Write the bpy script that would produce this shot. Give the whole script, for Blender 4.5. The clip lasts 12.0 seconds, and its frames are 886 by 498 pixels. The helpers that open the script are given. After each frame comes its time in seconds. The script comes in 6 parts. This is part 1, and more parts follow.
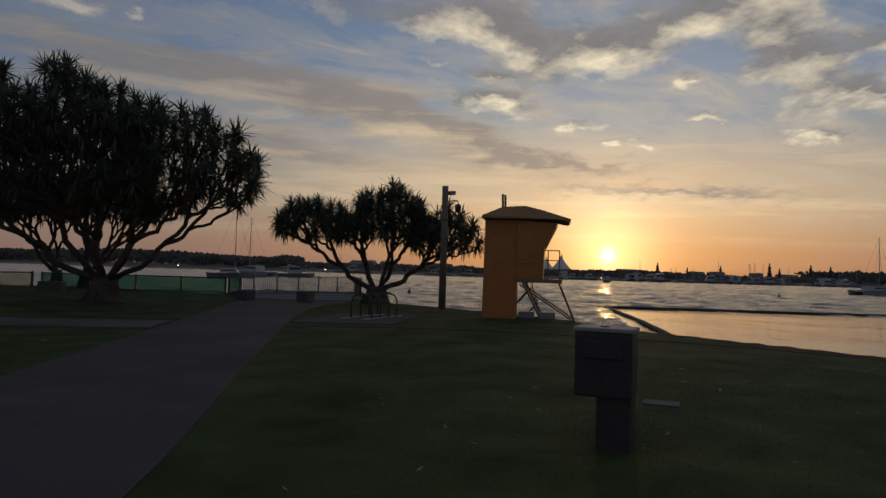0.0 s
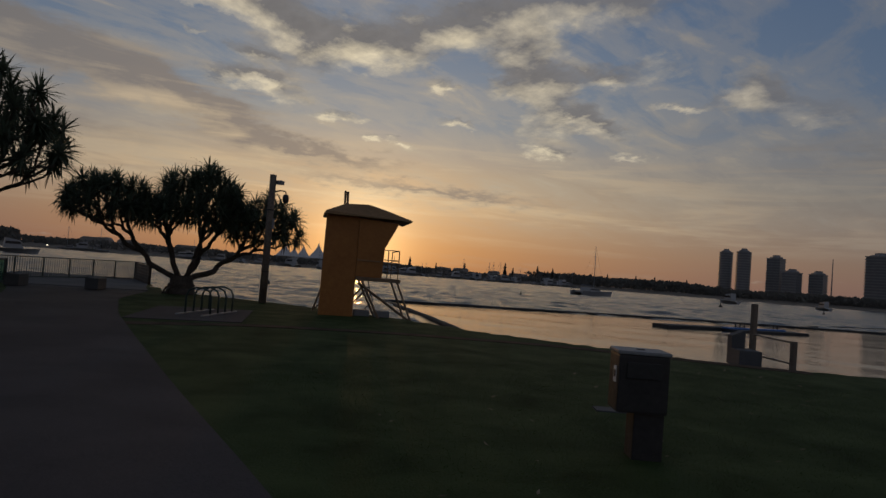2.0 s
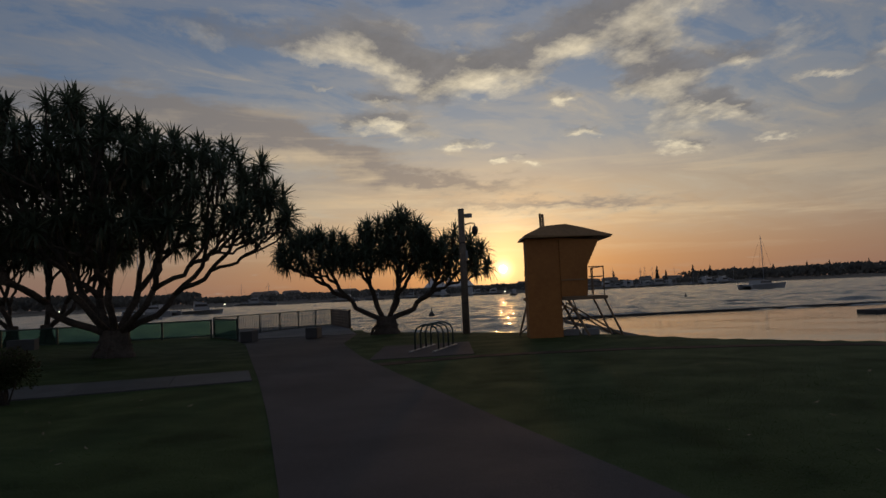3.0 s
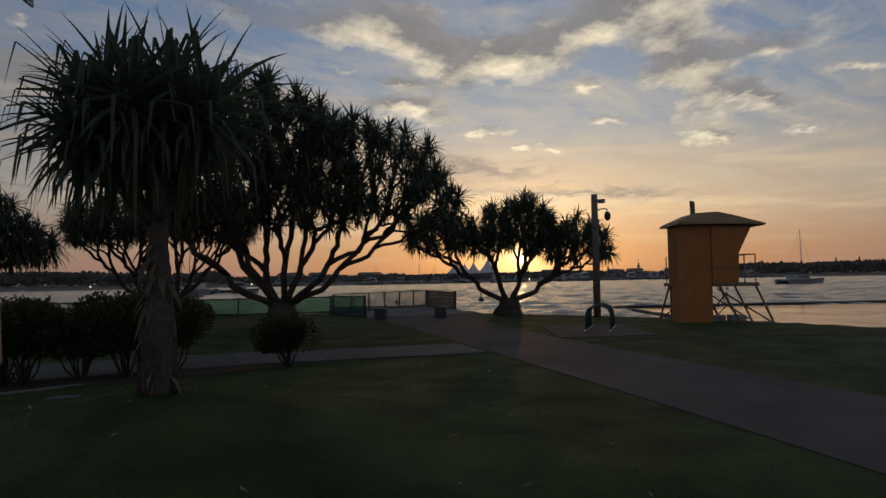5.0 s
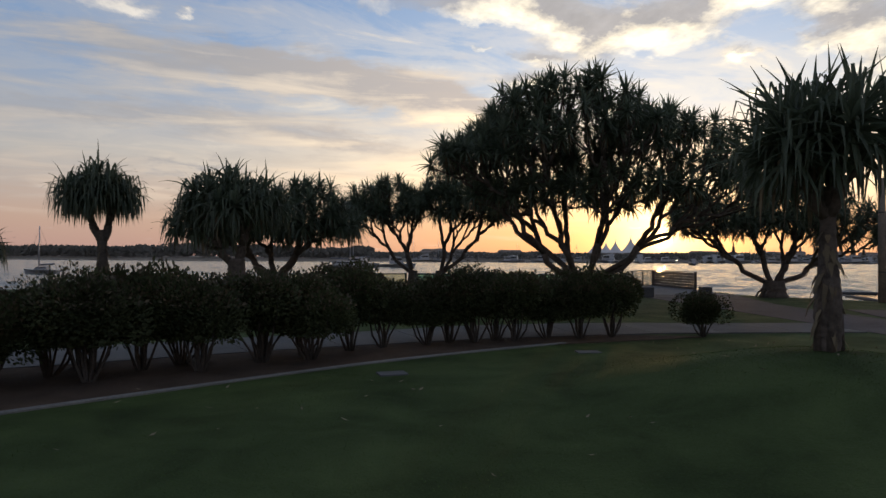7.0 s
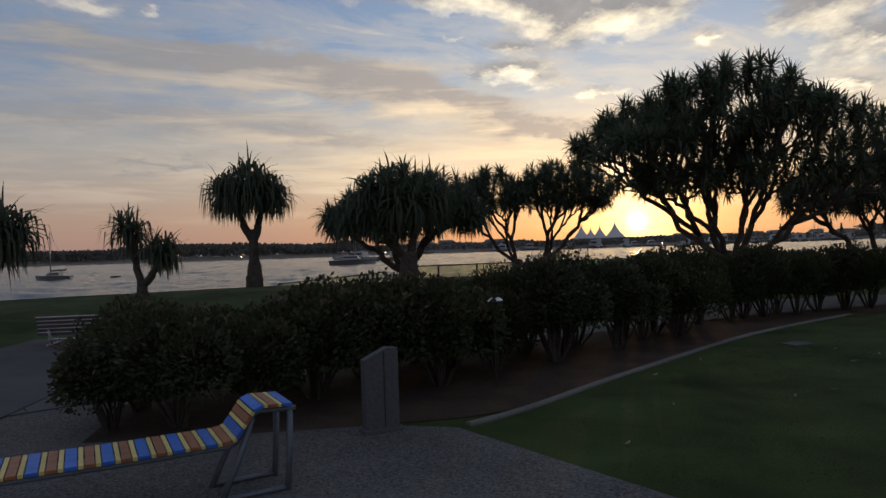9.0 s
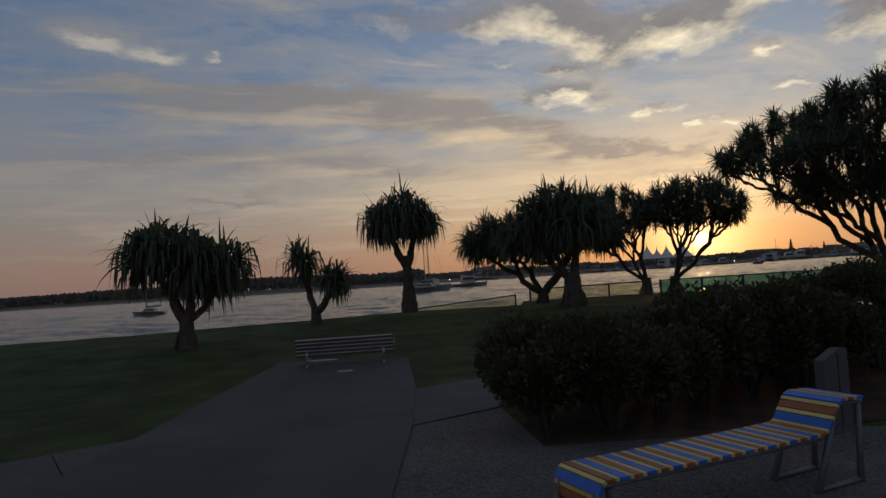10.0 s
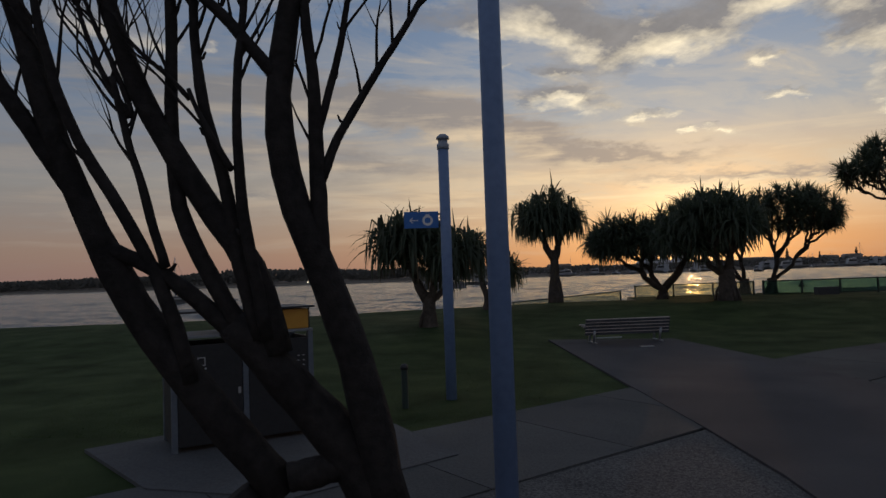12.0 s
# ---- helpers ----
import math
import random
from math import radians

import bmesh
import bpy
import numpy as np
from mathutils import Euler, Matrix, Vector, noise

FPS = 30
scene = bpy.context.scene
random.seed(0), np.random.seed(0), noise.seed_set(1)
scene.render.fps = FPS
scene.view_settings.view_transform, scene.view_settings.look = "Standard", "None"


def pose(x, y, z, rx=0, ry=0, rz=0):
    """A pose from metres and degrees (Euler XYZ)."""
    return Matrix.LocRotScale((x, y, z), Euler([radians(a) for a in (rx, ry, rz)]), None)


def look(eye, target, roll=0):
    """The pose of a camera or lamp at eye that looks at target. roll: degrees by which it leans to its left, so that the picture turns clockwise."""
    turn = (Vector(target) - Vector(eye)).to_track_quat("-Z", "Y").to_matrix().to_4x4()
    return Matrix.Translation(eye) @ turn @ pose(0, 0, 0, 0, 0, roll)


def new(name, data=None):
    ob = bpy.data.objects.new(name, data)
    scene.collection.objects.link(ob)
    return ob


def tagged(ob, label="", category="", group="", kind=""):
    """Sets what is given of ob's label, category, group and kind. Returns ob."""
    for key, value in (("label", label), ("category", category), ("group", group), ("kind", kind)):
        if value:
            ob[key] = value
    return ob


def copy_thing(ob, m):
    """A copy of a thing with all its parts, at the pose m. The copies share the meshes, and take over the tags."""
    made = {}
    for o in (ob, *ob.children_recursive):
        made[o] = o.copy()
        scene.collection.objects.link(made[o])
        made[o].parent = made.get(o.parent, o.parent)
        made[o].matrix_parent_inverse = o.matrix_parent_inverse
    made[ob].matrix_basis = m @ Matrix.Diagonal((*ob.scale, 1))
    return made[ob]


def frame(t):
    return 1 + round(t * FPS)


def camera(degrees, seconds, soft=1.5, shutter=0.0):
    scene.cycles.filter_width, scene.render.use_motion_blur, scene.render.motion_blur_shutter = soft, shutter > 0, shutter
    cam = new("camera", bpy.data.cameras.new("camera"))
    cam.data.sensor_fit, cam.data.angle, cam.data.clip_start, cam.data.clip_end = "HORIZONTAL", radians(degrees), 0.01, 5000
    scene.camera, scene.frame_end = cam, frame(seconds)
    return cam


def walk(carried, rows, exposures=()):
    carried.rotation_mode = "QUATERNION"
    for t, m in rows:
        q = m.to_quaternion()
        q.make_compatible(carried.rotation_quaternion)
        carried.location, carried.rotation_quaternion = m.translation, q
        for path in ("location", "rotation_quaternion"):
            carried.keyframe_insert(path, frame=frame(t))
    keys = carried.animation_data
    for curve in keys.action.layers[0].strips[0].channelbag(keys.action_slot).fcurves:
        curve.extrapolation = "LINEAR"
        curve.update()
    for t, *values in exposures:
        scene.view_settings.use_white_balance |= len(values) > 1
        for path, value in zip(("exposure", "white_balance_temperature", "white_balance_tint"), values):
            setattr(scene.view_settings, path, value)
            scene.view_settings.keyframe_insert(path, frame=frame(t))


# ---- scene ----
cam = camera(68.1, 12.0)
PATH = [
    (0, (3.077, 0.757, 1.525), (3.034, 2.756, 1.593), 1.7),
    (0.5, (2.579, 0.833, 1.546), (2.86, 2.813, 1.57), 2.1),
    (1, (2.007, 0.928, 1.617), (2.821, 2.751, 1.724), 5.3),
    (1.5, (1.252, 1.006, 1.67), (2.051, 2.832, 1.827), 2.6),
    (2, (0.221, 1.164, 1.68), (0.905, 3.042, 1.755), 4.5),
    (2.5, (-0.674, 1.363, 1.682), (-0.232, 3.314, 1.707), 0.9),
    (3, (-1.789, 1.487, 1.693), (-1.52, 3.464, 1.824), -2.6),
    (3.5, (-2.931, 1.572, 1.638), (-2.852, 3.568, 1.735), -2.5),
    (5.5, (-7.909, 1.278, 1.661), (-7.674, 3.262, 1.747), -0.7),
    (6, (-9.419, 0.771, 1.594), (-9.643, 2.758, 1.595), 1.2),
    (6.5, (-10.78, 0.179, 1.699), (-11.06, 2.159, 1.733), -3.0),
    (7, (-12.485, -0.473, 1.728), (-12.677, 1.518, 1.753), 0.3),
    (7.5, (-14.111, -1.002, 1.716), (-14.353, 0.983, 1.682), 3.5),
    (7.7, (-14.704, -1.133, 1.726), (-14.991, 0.846, 1.718), 2.9),
    (9.3, (-20.159, -1.874, 1.722), (-20.272, 0.122, 1.721), -2.4),
    (9.5, (-20.882, -1.977, 1.749), (-21.032, 0.017, 1.784), -2.1),
    (10, (-22.782, -2.425, 1.724), (-23.081, -0.45, 1.812), -3.8),
    (10.5, (-24.422, -2.874, 1.754), (-24.711, -0.896, 1.773), -0.9),
    (11, (-26.02, -3.643, 1.78), (-26.531, -1.716, 1.938), -3.3),
    (11.5, (-27.491, -4.399, 1.784), (-27.897, -2.441, 1.808), -3.2),
    (12, (-29.191, -5.231, 1.784), (-29.464, -3.251, 1.865), -2.0),
]
walk(cam, [(t, look(eye, target, roll)) for t, eye, target, roll in PATH],
     exposures=[(0,0.30),(0.5,0.12),(1.0,-0.04),(2.0,-0.03),(2.5,0.12),(3.0,0.14),(3.7,0.28),(5.3,0.6),(5.5,0.75),(6.0,1.35),(6.5,1.75),(7.0,1.45),(7.5,1.32),(7.7,1.25),(9.3,1.02),(9.5,1.0),(10.0,0.45),(10.5,0.45),(11.0,0.22),(11.5,0.32),(12,0.52)])

# ---- world and light ----
SUN_AZ, SUN_EL = 12.9, 1.75          # degrees clockwise from +y, and above the horizon
SUN_DIR = Vector((math.sin(radians(SUN_AZ)) * math.cos(radians(SUN_EL)),
                  math.cos(radians(SUN_AZ)) * math.cos(radians(SUN_EL)), math.sin(radians(SUN_EL))))


class Nodes:
    """Short hand for building node trees."""

    def __init__(self, tree):
        self.tree = tree
        tree.nodes.clear()

    def add(self, kind):
        return self.tree.nodes.new(kind)

    def link(self, a, b):
        self.tree.links.new(a, b)

    def put(self, socket, value):
        if isinstance(value, bpy.types.NodeSocket):
            self.link(value, socket)
        else:
            socket.default_value = value

    def math(self, op, a, b=None, c=None, clamp=False):
        n = self.add("ShaderNodeMath")
        n.operation, n.use_clamp = op, clamp
        for i, v in enumerate((a, b, c)):
            if v is not None:
                self.put(n.inputs[i], v)
        return n.outputs[0]

    def vmath(self, op, a, b=None):
        n = self.add("ShaderNodeVectorMath")
        n.operation = op
        self.put(n.inputs[0], a)
        if b is not None:
            self.put(n.inputs[1], b)
        return n.outputs["Value" if op in ("DOT_PRODUCT", "LENGTH") else "Vector"]

    def noise(self, vec, scale, detail=4.0, rough=0.5, distort=0.0):
        n = self.add("ShaderNodeTexNoise")
        if vec is not None:
            self.link(vec, n.inputs["Vector"])
        n.inputs["Scale"].default_value = scale
        n.inputs["Detail"].default_value = detail
        n.inputs["Roughness"].default_value = rough
        n.inputs["Distortion"].default_value = distort
        return n.outputs["Fac"]

    def ramp(self, fac, stops, ease=False):
        n = self.add("ShaderNodeValToRGB")
        if ease:
            n.color_ramp.interpolation = "EASE"
        els = n.color_ramp.elements
        while len(els) < len(stops):
            els.new(0.5)
        for e, (p, c) in zip(els, stops):
            e.position = p
            e.color = (c, c, c, 1) if isinstance(c, (int, float)) else (*c, 1)
        self.link(fac, n.inputs[0])
        return n.outputs[0]

    def mix(self, fac, a, b, mode="MIX"):
        n = self.add("ShaderNodeMix")
        n.data_type, n.blend_type = "RGBA", mode
        for s, v in ((n.inputs["Factor"], fac), (n.inputs["A"], a), (n.inputs["B"], b)):
            if isinstance(v, tuple) and len(v) == 3:
                v = (*v, 1)
            s = [i for i in n.inputs if i.name == s.name and i.enabled][0]
            self.put(s, v)
        return [o for o in n.outputs if o.enabled][0]


def build_world():
    world = bpy.data.worlds.new("sunset_sky")
    scene.world = world
    world.use_nodes = True
    g = Nodes(world.node_tree)
    out = g.add("ShaderNodeOutputWorld")
    back = g.add("ShaderNodeBackground")
    sky = g.add("ShaderNodeTexSky")
    sky.sky_type, sky.sun_disc, sky.sun_elevation, sky.sun_rotation = "NISHITA", False, radians(SUN_EL), radians(SUN_AZ)
    sky.air_density, sky.dust_density, sky.ozone_density = 1.0, 1.6, 1.4
    d = g.vmath("NORMALIZE", g.add("ShaderNodeTexCoord").outputs["Generated"])
    sep = g.add("ShaderNodeSeparateXYZ")
    g.link(d, sep.inputs[0])
    x, y, z = sep.outputs
    up = g.math("MAXIMUM", z, 0.0)
    dot = g.math("MAXIMUM", g.vmath("DOT_PRODUCT", d, tuple(SUN_DIR)), 0.0)
    near = g.math("POWER", dot, 9.0)
    # clear air: the Nishita sky, with the haze of the evening towards the horizon
    air = g.mix(1.0, sky.outputs[0], (SKY_GAIN * 0.9, SKY_GAIN, SKY_GAIN * 1.15), "MULTIPLY")
    haze_side = g.ramp(up, [(0.0, (0.205, 0.128, 0.115)), (0.05, (0.215, 0.148, 0.125)), (0.14, (0.190, 0.178, 0.172)),
                            (0.28, (0.096, 0.140, 0.218)), (0.45, (0.070, 0.114, 0.202)), (1.0, (0.085, 0.105, 0.150))])
    haze_sun = g.ramp(up, [(0.0, (0.37, 0.185, 0.095)), (0.04, (0.43, 0.235, 0.13)), (0.10, (0.56, 0.40, 0.25)), (0.15, (0.50, 0.39, 0.27)),
                           (0.22, (0.29, 0.32, 0.34)), (0.40, (0.15, 0.220, 0.33)), (1.0, (0.10, 0.12, 0.16))])
    haze = g.mix(near, haze_side, haze_sun)
    air = g.mix(0.86, air, haze)
    # clouds lie in a sheet: the view meets it at a distance that grows towards the horizon
    lift = g.math("ADD", up, 0.16)
    flat = g.add("ShaderNodeCombineXYZ")
    g.link(g.math("DIVIDE", x, lift), flat.inputs[0])
    g.link(g.math("DIVIDE", y, lift), flat.inputs[1])
    turn = g.add("ShaderNodeMapping")
    turn.inputs["Rotation"].default_value = (0, 0, radians(-18))
    turn.inputs["Scale"].default_value = (1.0, 0.8, 1.0)
    turn.inputs["Location"].default_value = CLOUD_AT
    g.link(flat.outputs[0], turn.inputs[0])
    p = turn.outputs[0]
    p2 = g.vmath("ADD", p, (7.3, 2.1, 0.0))
    p3 = g.vmath("ADD", p, (1.9, 9.4, 0.0))
    fine = g.noise(p, 3.0, 11.0, 0.60, 0.15)
    az0 = g.math("MULTIPLY", g.math("ARCTAN2", x, y), 180 / math.pi)
    el0 = g.math("MULTIPLY", g.math("ARCSINE", z), 180 / math.pi)
    # the outlines of the clouds are torn at several scales
    az = g.math("ADD", az0, g.math("MULTIPLY", g.math("SUBTRACT", g.noise(p2, 5.0, 9.0, 0.62), 0.5), 9.0))
    el = g.math("ADD", el0, g.math("MULTIPLY", g.math("SUBTRACT", g.noise(p3, 5.5, 9.0, 0.62), 0.5), 4.2))

    def banks(rows):
        """Sum of soft banks at (bearing, height, half widths, slope, weight), and how fast it thickens upwards."""
        total, rise = None, None
        for b0, e0, wb, we, slope, weight in rows:
            da = g.math("SUBTRACT", az, float(b0))
            u = g.math("MULTIPLY", da, 1.0 / wb)
            v = g.math("MULTIPLY", g.math("SUBTRACT", g.math("SUBTRACT", el, float(e0)), g.math("MULTIPLY", da, slope)), 1.0 / we)
            q = g.math("EXPONENT", g.math("MULTIPLY", g.math("ADD", g.math("MULTIPLY", u, u), g.math("MULTIPLY", v, v)), -1.0))
            q = g.math("MULTIPLY", q, float(weight))
            r = g.math("MULTIPLY", g.math("MULTIPLY", q, v), -2.0 / we)
            total = q if total is None else g.math("ADD", total, q)
            rise = r if rise is None else g.math("ADD", rise, r)
        return total, rise

    # the broken ridge of cumulus above the sun
    heap, heap_rise = banks(((4.0, 20.2, 6.0, 2.3, -0.33, 1.1), (12.5, 19.0, 5, 1.9, 0.12, 1.0), (19.5, 20.4, 4.5, 2.3, 0.25, 1.0), (25.8, 18.6, 3.4, 4.2, -0.6, 1.25),
                             (33, 17.4, 4.5, 1.0, 0.08, 0.75), (32.5, 13.6, 3.4, 0.9, -0.25, 0.75), (2.2, 14.7, 4.0, 0.8, -0.15, 0.65), (2.3, 16.8, 2.4, 0.7, -0.2, 0.6),
                             (44.4, 16.0, 2.6, 1.4, 0, 0.65), (49, 14.6, 4.0, 1.3, -0.2, 0.6), (-7, 21.6, 9, 1.5, -0.1, 0.75), (32, 23.2, 9, 1.7, 0.1, 0.8)))
    # small loose puffs
    puff, puff_rise = banks([(b0, e0, wb, we, 0, 0.62) for b0, e0, wb, we in
                             ((18.5, 16.3, 1.2, 0.5), (14.4, 11.4, 1.2, 0.45), (20.7, 12.9, 1.8, 0.5), (9.4, 12.6, 1.9, 0.45), (28.3, 11.1, 2.0, 0.55), (35.2, 10.9, 2.2, 0.45),
                              (-31.4, 19.2, 2.4, 0.75), (-27.1, 19.0, 1.0, 0.45), (-36, 19.6, 1.6, 0.6), (39, 15.0, 2.6, 0.45), (-2, 17.6, 1.3, 0.5))])
    # long grey sheets away from the sun
    sheet, sheet_rise = banks(((-24, 15.6, 15, 1.9, -0.02, 0.85), (-9, 13.7, 10, 1.6, -0.14, 0.95), (0.5, 11.2, 6, 1.3, -0.3, 0.8), (-32, 11.0, 16, 1.4, 0.02, 0.55),
                               (9, 9.2, 8, 0.9, -0.05, 0.75), (18, 7.0, 12, 0.7, -0.03, 0.7), (-14, 9.6, 9, 1.1, -0.08, 0.55), (-26, 7.2, 5, 0.7, 0, 0.6), (55, 11, 14, 1.6, 0, 0.5)))
    ragged = g.math("MULTIPLY", g.math("SUBTRACT", fine, 0.5), 1.5)
    body = g.math("ADD", g.math("ADD", heap, puff), ragged)
    cover = g.ramp(body, [(0.18, 0.0), (0.40, 0.38), (0.68, 0.80), (1.05, 0.95)], ease=True)
    # beyond the banks named above the same broken cloud goes on
    apart = g.math("MAXIMUM", g.ramp(g.math("MULTIPLY", g.math("ABSOLUTE", g.math("SUBTRACT", az0, 6.0)), 0.01), [(0.52, 0.0), (0.72, 1.0)]),
                   g.ramp(g.math("MULTIPLY", el0, 0.01), [(0.24, 0.0), (0.33, 1.0)]))
    loose = g.math("MULTIPLY", apart, g.ramp(g.noise(p2, 1.6, 10.0, 0.58, 0.2), [(0.46, 0.0), (0.66, 0.8)], ease=True))
    cover = g.math("MAXIMUM", cover, loose)
    lit = g.math("ADD", g.math("ADD", g.math("MULTIPLY", heap_rise, 0.75), g.math("MULTIPLY", puff_rise, 0.30)),
                 g.math("ADD", g.math("MULTIPLY", g.math("SUBTRACT", fine, g.noise(g.vmath("ADD", p, (0.02, 0.09, 0.0)), 3.0, 11.0, 0.60, 0.15)), 3.5),
                        g.math("ADD", 0.12, g.math("MULTIPLY", puff, 1.25))), clamp=True)
    near_cloud = g.math("POWER", dot, 5.0)
    edge_c = g.mix(near_cloud, (0.25, 0.24, 0.235), (0.86, 0.73, 0.50))
    dark_c = g.mix(near_cloud, (0.120, 0.128, 0.150), (0.200, 0.182, 0.168))
    mottle = g.ramp(g.noise(p, 9.0, 8.0, 0.65, 0.3), [(0.3, 0.88), (0.7, 1.14)])
    cloud = g.mix(1.0, g.mix(lit, dark_c, edge_c), mottle, "MULTIPLY")
    # the sheets: soft, drawn out along the horizon, warm along their lower edges
    streak_in = g.add("ShaderNodeMapping")
    streak_in.inputs["Scale"].default_value = (2.4, 2.4, 26.0)
    g.link(d, streak_in.inputs[0])
    drawn = g.noise(streak_in.outputs[0], 1.6, 7.0, 0.58, 0.5)
    veil = g.ramp(g.math("ADD", sheet, g.math("MULTIPLY", g.math("SUBTRACT", drawn, 0.5), 1.5)), [(0.08, 0.0), (0.75, 0.88)], ease=True)
    veil_lit = g.math("ADD", g.math("MULTIPLY", sheet_rise, 0.55), g.math("MULTIPLY", g.math("SUBTRACT", drawn, 0.46), 2.6), clamp=True)
    veil_c = g.mix(g.math("MULTIPLY", veil_lit, 0.85), g.mix(near, (0.142, 0.140, 0.145), (0.30, 0.240, 0.19)), g.mix(near, (0.285, 0.250, 0.210), (0.80, 0.60, 0.36)))
    streak = g.ramp(drawn, [(0.44, 0.0), (0.66, 0.62)], ease=True)
    low = g.math("MULTIPLY", g.ramp(up, [(0.04, 0.0), (0.09, 1.0), (0.15, 0.8), (0.22, 0.0)]), streak)
    col = g.mix(low, air, g.mix(near, (0.29, 0.24, 0.195), (0.88, 0.64, 0.36)))
    # a thin film of high cloud, rippled and drawn out, over all but the clearest gaps
    film_in = g.add("ShaderNodeMapping")
    film_in.inputs["Rotation"].default_value = (0, 0, radians(24))
    film_in.inputs["Scale"].default_value = (1.0, 2.6, 1.0)
    g.link(p3, film_in.inputs[0])
    ripple = g.noise(film_in.outputs[0], 2.4, 10.0, 0.62, 0.6)
    film = g.math("MULTIPLY", g.ramp(g.math("ADD", g.math("MULTIPLY", ripple, 0.65), g.math("MULTIPLY", fine, 0.35)), [(0.43, 0.0), (0.52, 0.26), (0.65, 0.74)], ease=True),
                  g.ramp(up, [(0.06, 0.0), (0.13, 1.0), (0.5, 0.8)]))
    col = g.mix(film, col, g.mix(near_cloud, (0.165, 0.164, 0.166), (0.53, 0.435, 0.310)))
    col = g.mix(veil, col, veil_c)
    col = g.mix(cover, col, cloud)
    # the bright air round the sun, and its disc low over the far shore
    wide = g.mix(g.math("MULTIPLY", g.math("POWER", dot, 190.0), 0.34), (0, 0, 0), (0.60, 0.40, 0.19))
    tight = g.mix(g.math("MULTIPLY", g.math("POWER", dot, 600.0), 0.55), (0, 0, 0), (1.0, 0.67, 0.27))
    core = g.mix(g.math("POWER", dot, 16000.0), (0, 0, 0), (1.6, 1.2, 0.6))
    disc = g.mix(g.math("GREATER_THAN", dot, math.cos(radians(0.34))), (0, 0, 0), (3.5, 2.6, 1.2))
    for extra in (wide, tight, core, disc):
        col = g.mix(1.0, col, extra, "ADD")
    # sides dimmed a little; unseen sky opposite the sun raised as added fill
    flat_dot = g.math("ADD", g.math("MULTIPLY", g.vmath("DOT_PRODUCT", d, tuple(SUN_DIR)), 0.5), 0.5)
    col = g.mix(1.0, col, g.ramp(flat_dot, [(0.0, 1.15), (0.5, 0.95), (0.74, 0.92), (0.95, 1.0)]), "MULTIPLY")
    below = g.math("LESS_THAN", z, -0.001)
    col = g.mix(below, col, (0.10, 0.085, 0.075))
    g.link(col, back.inputs[0])
    back.inputs[1].default_value = SKY_STRENGTH
    g.link(back.outputs[0], out.inputs[0])


SKY_GAIN, SKY_STRENGTH, CLOUD_AT = 0.10, 1.0, (3.1, 1.7, 0.0)
build_world()
sun = new("sun", bpy.data.lights.new("sun", "SUN"))
sun.data.energy, sun.data.angle, sun.data.color = 0.08, radians(0.6), (1.0, 0.50, 0.17)
sun.matrix_world = look((0, 0, 60), Vector((0, 0, 60)) - SUN_DIR)


# ---- materials ----
def material(name, colour, dark=None, rough=0.6, metal=0.0, grain=30.0, patch=1.2, bump=0.15, spec=0.5, random_tint=0.0, island=0.0,
             clear=0.0, thin=0.0, broad=0.45):
    """A surface with two scales of variation: fine grain and large patches, with relief from the grain."""
    m = bpy.data.materials.new(name)
    m.use_nodes = True
    g = Nodes(m.node_tree)
    out = g.add("ShaderNodeOutputMaterial")
    b = g.add("ShaderNodeBsdfPrincipled")
    pos = g.add("ShaderNodeTexCoord").outputs["Object"]
    fine = g.noise(pos, grain, 6.0, 0.6)
    wide = g.noise(pos, patch, 3.0, 0.55, 0.4)
    dark = dark or tuple(c * 0.55 for c in colour)
    blend = g.ramp(g.math("ADD", g.math("MULTIPLY", fine, 1.0 - broad), g.math("MULTIPLY", wide, broad)), [(0.34, 0.0), (0.64, 1.0)])
    col = g.mix(blend, dark, colour)
    if random_tint:
        r = g.add("ShaderNodeObjectInfo").outputs["Random"]
        col = g.mix(1.0, col, g.ramp(r, [(0.0, 1.0 - random_tint), (1.0, 1.0)]), "MULTIPLY")
    if island:
        r = g.add("ShaderNodeNewGeometry").outputs["Random Per Island"]
        col = g.mix(1.0, col, g.ramp(r, [(0.0, 1.0 - island), (1.0, 1.0)]), "MULTIPLY")
    g.link(col, b.inputs["Base Color"])
    g.link(g.ramp(blend, [(0.0, min(1.0, rough * 1.15)), (1.0, rough * 0.9)]), b.inputs["Roughness"])
    b.inputs["Metallic"].default_value = metal
    b.inputs["Specular IOR Level"].default_value = spec
    b.inputs["Coat Weight"].default_value = clear
    if bump:
        bm = g.add("ShaderNodeBump")
        bm.inputs["Strength"].default_value = min(1.0, bump * 2)
        bm.inputs["Distance"].default_value = 0.02
        g.link(fine, bm.inputs["Height"])
        g.link(bm.outputs[0], b.inputs["Normal"])
    if thin:
        # a thin blade lets some of the light behind it through
        t = g.add("ShaderNodeBsdfTranslucent")
        g.link(col, t.inputs[0])
        mx = g.add("ShaderNodeMixShader")
        mx.inputs[0].default_value = thin
        g.link(b.outputs[0], mx.inputs[1])
        g.link(t.outputs[0], mx.inputs[2])
        g.link(mx.outputs[0], out.inputs[0])
        return m
    g.link(b.outputs[0], out.inputs[0])
    return m


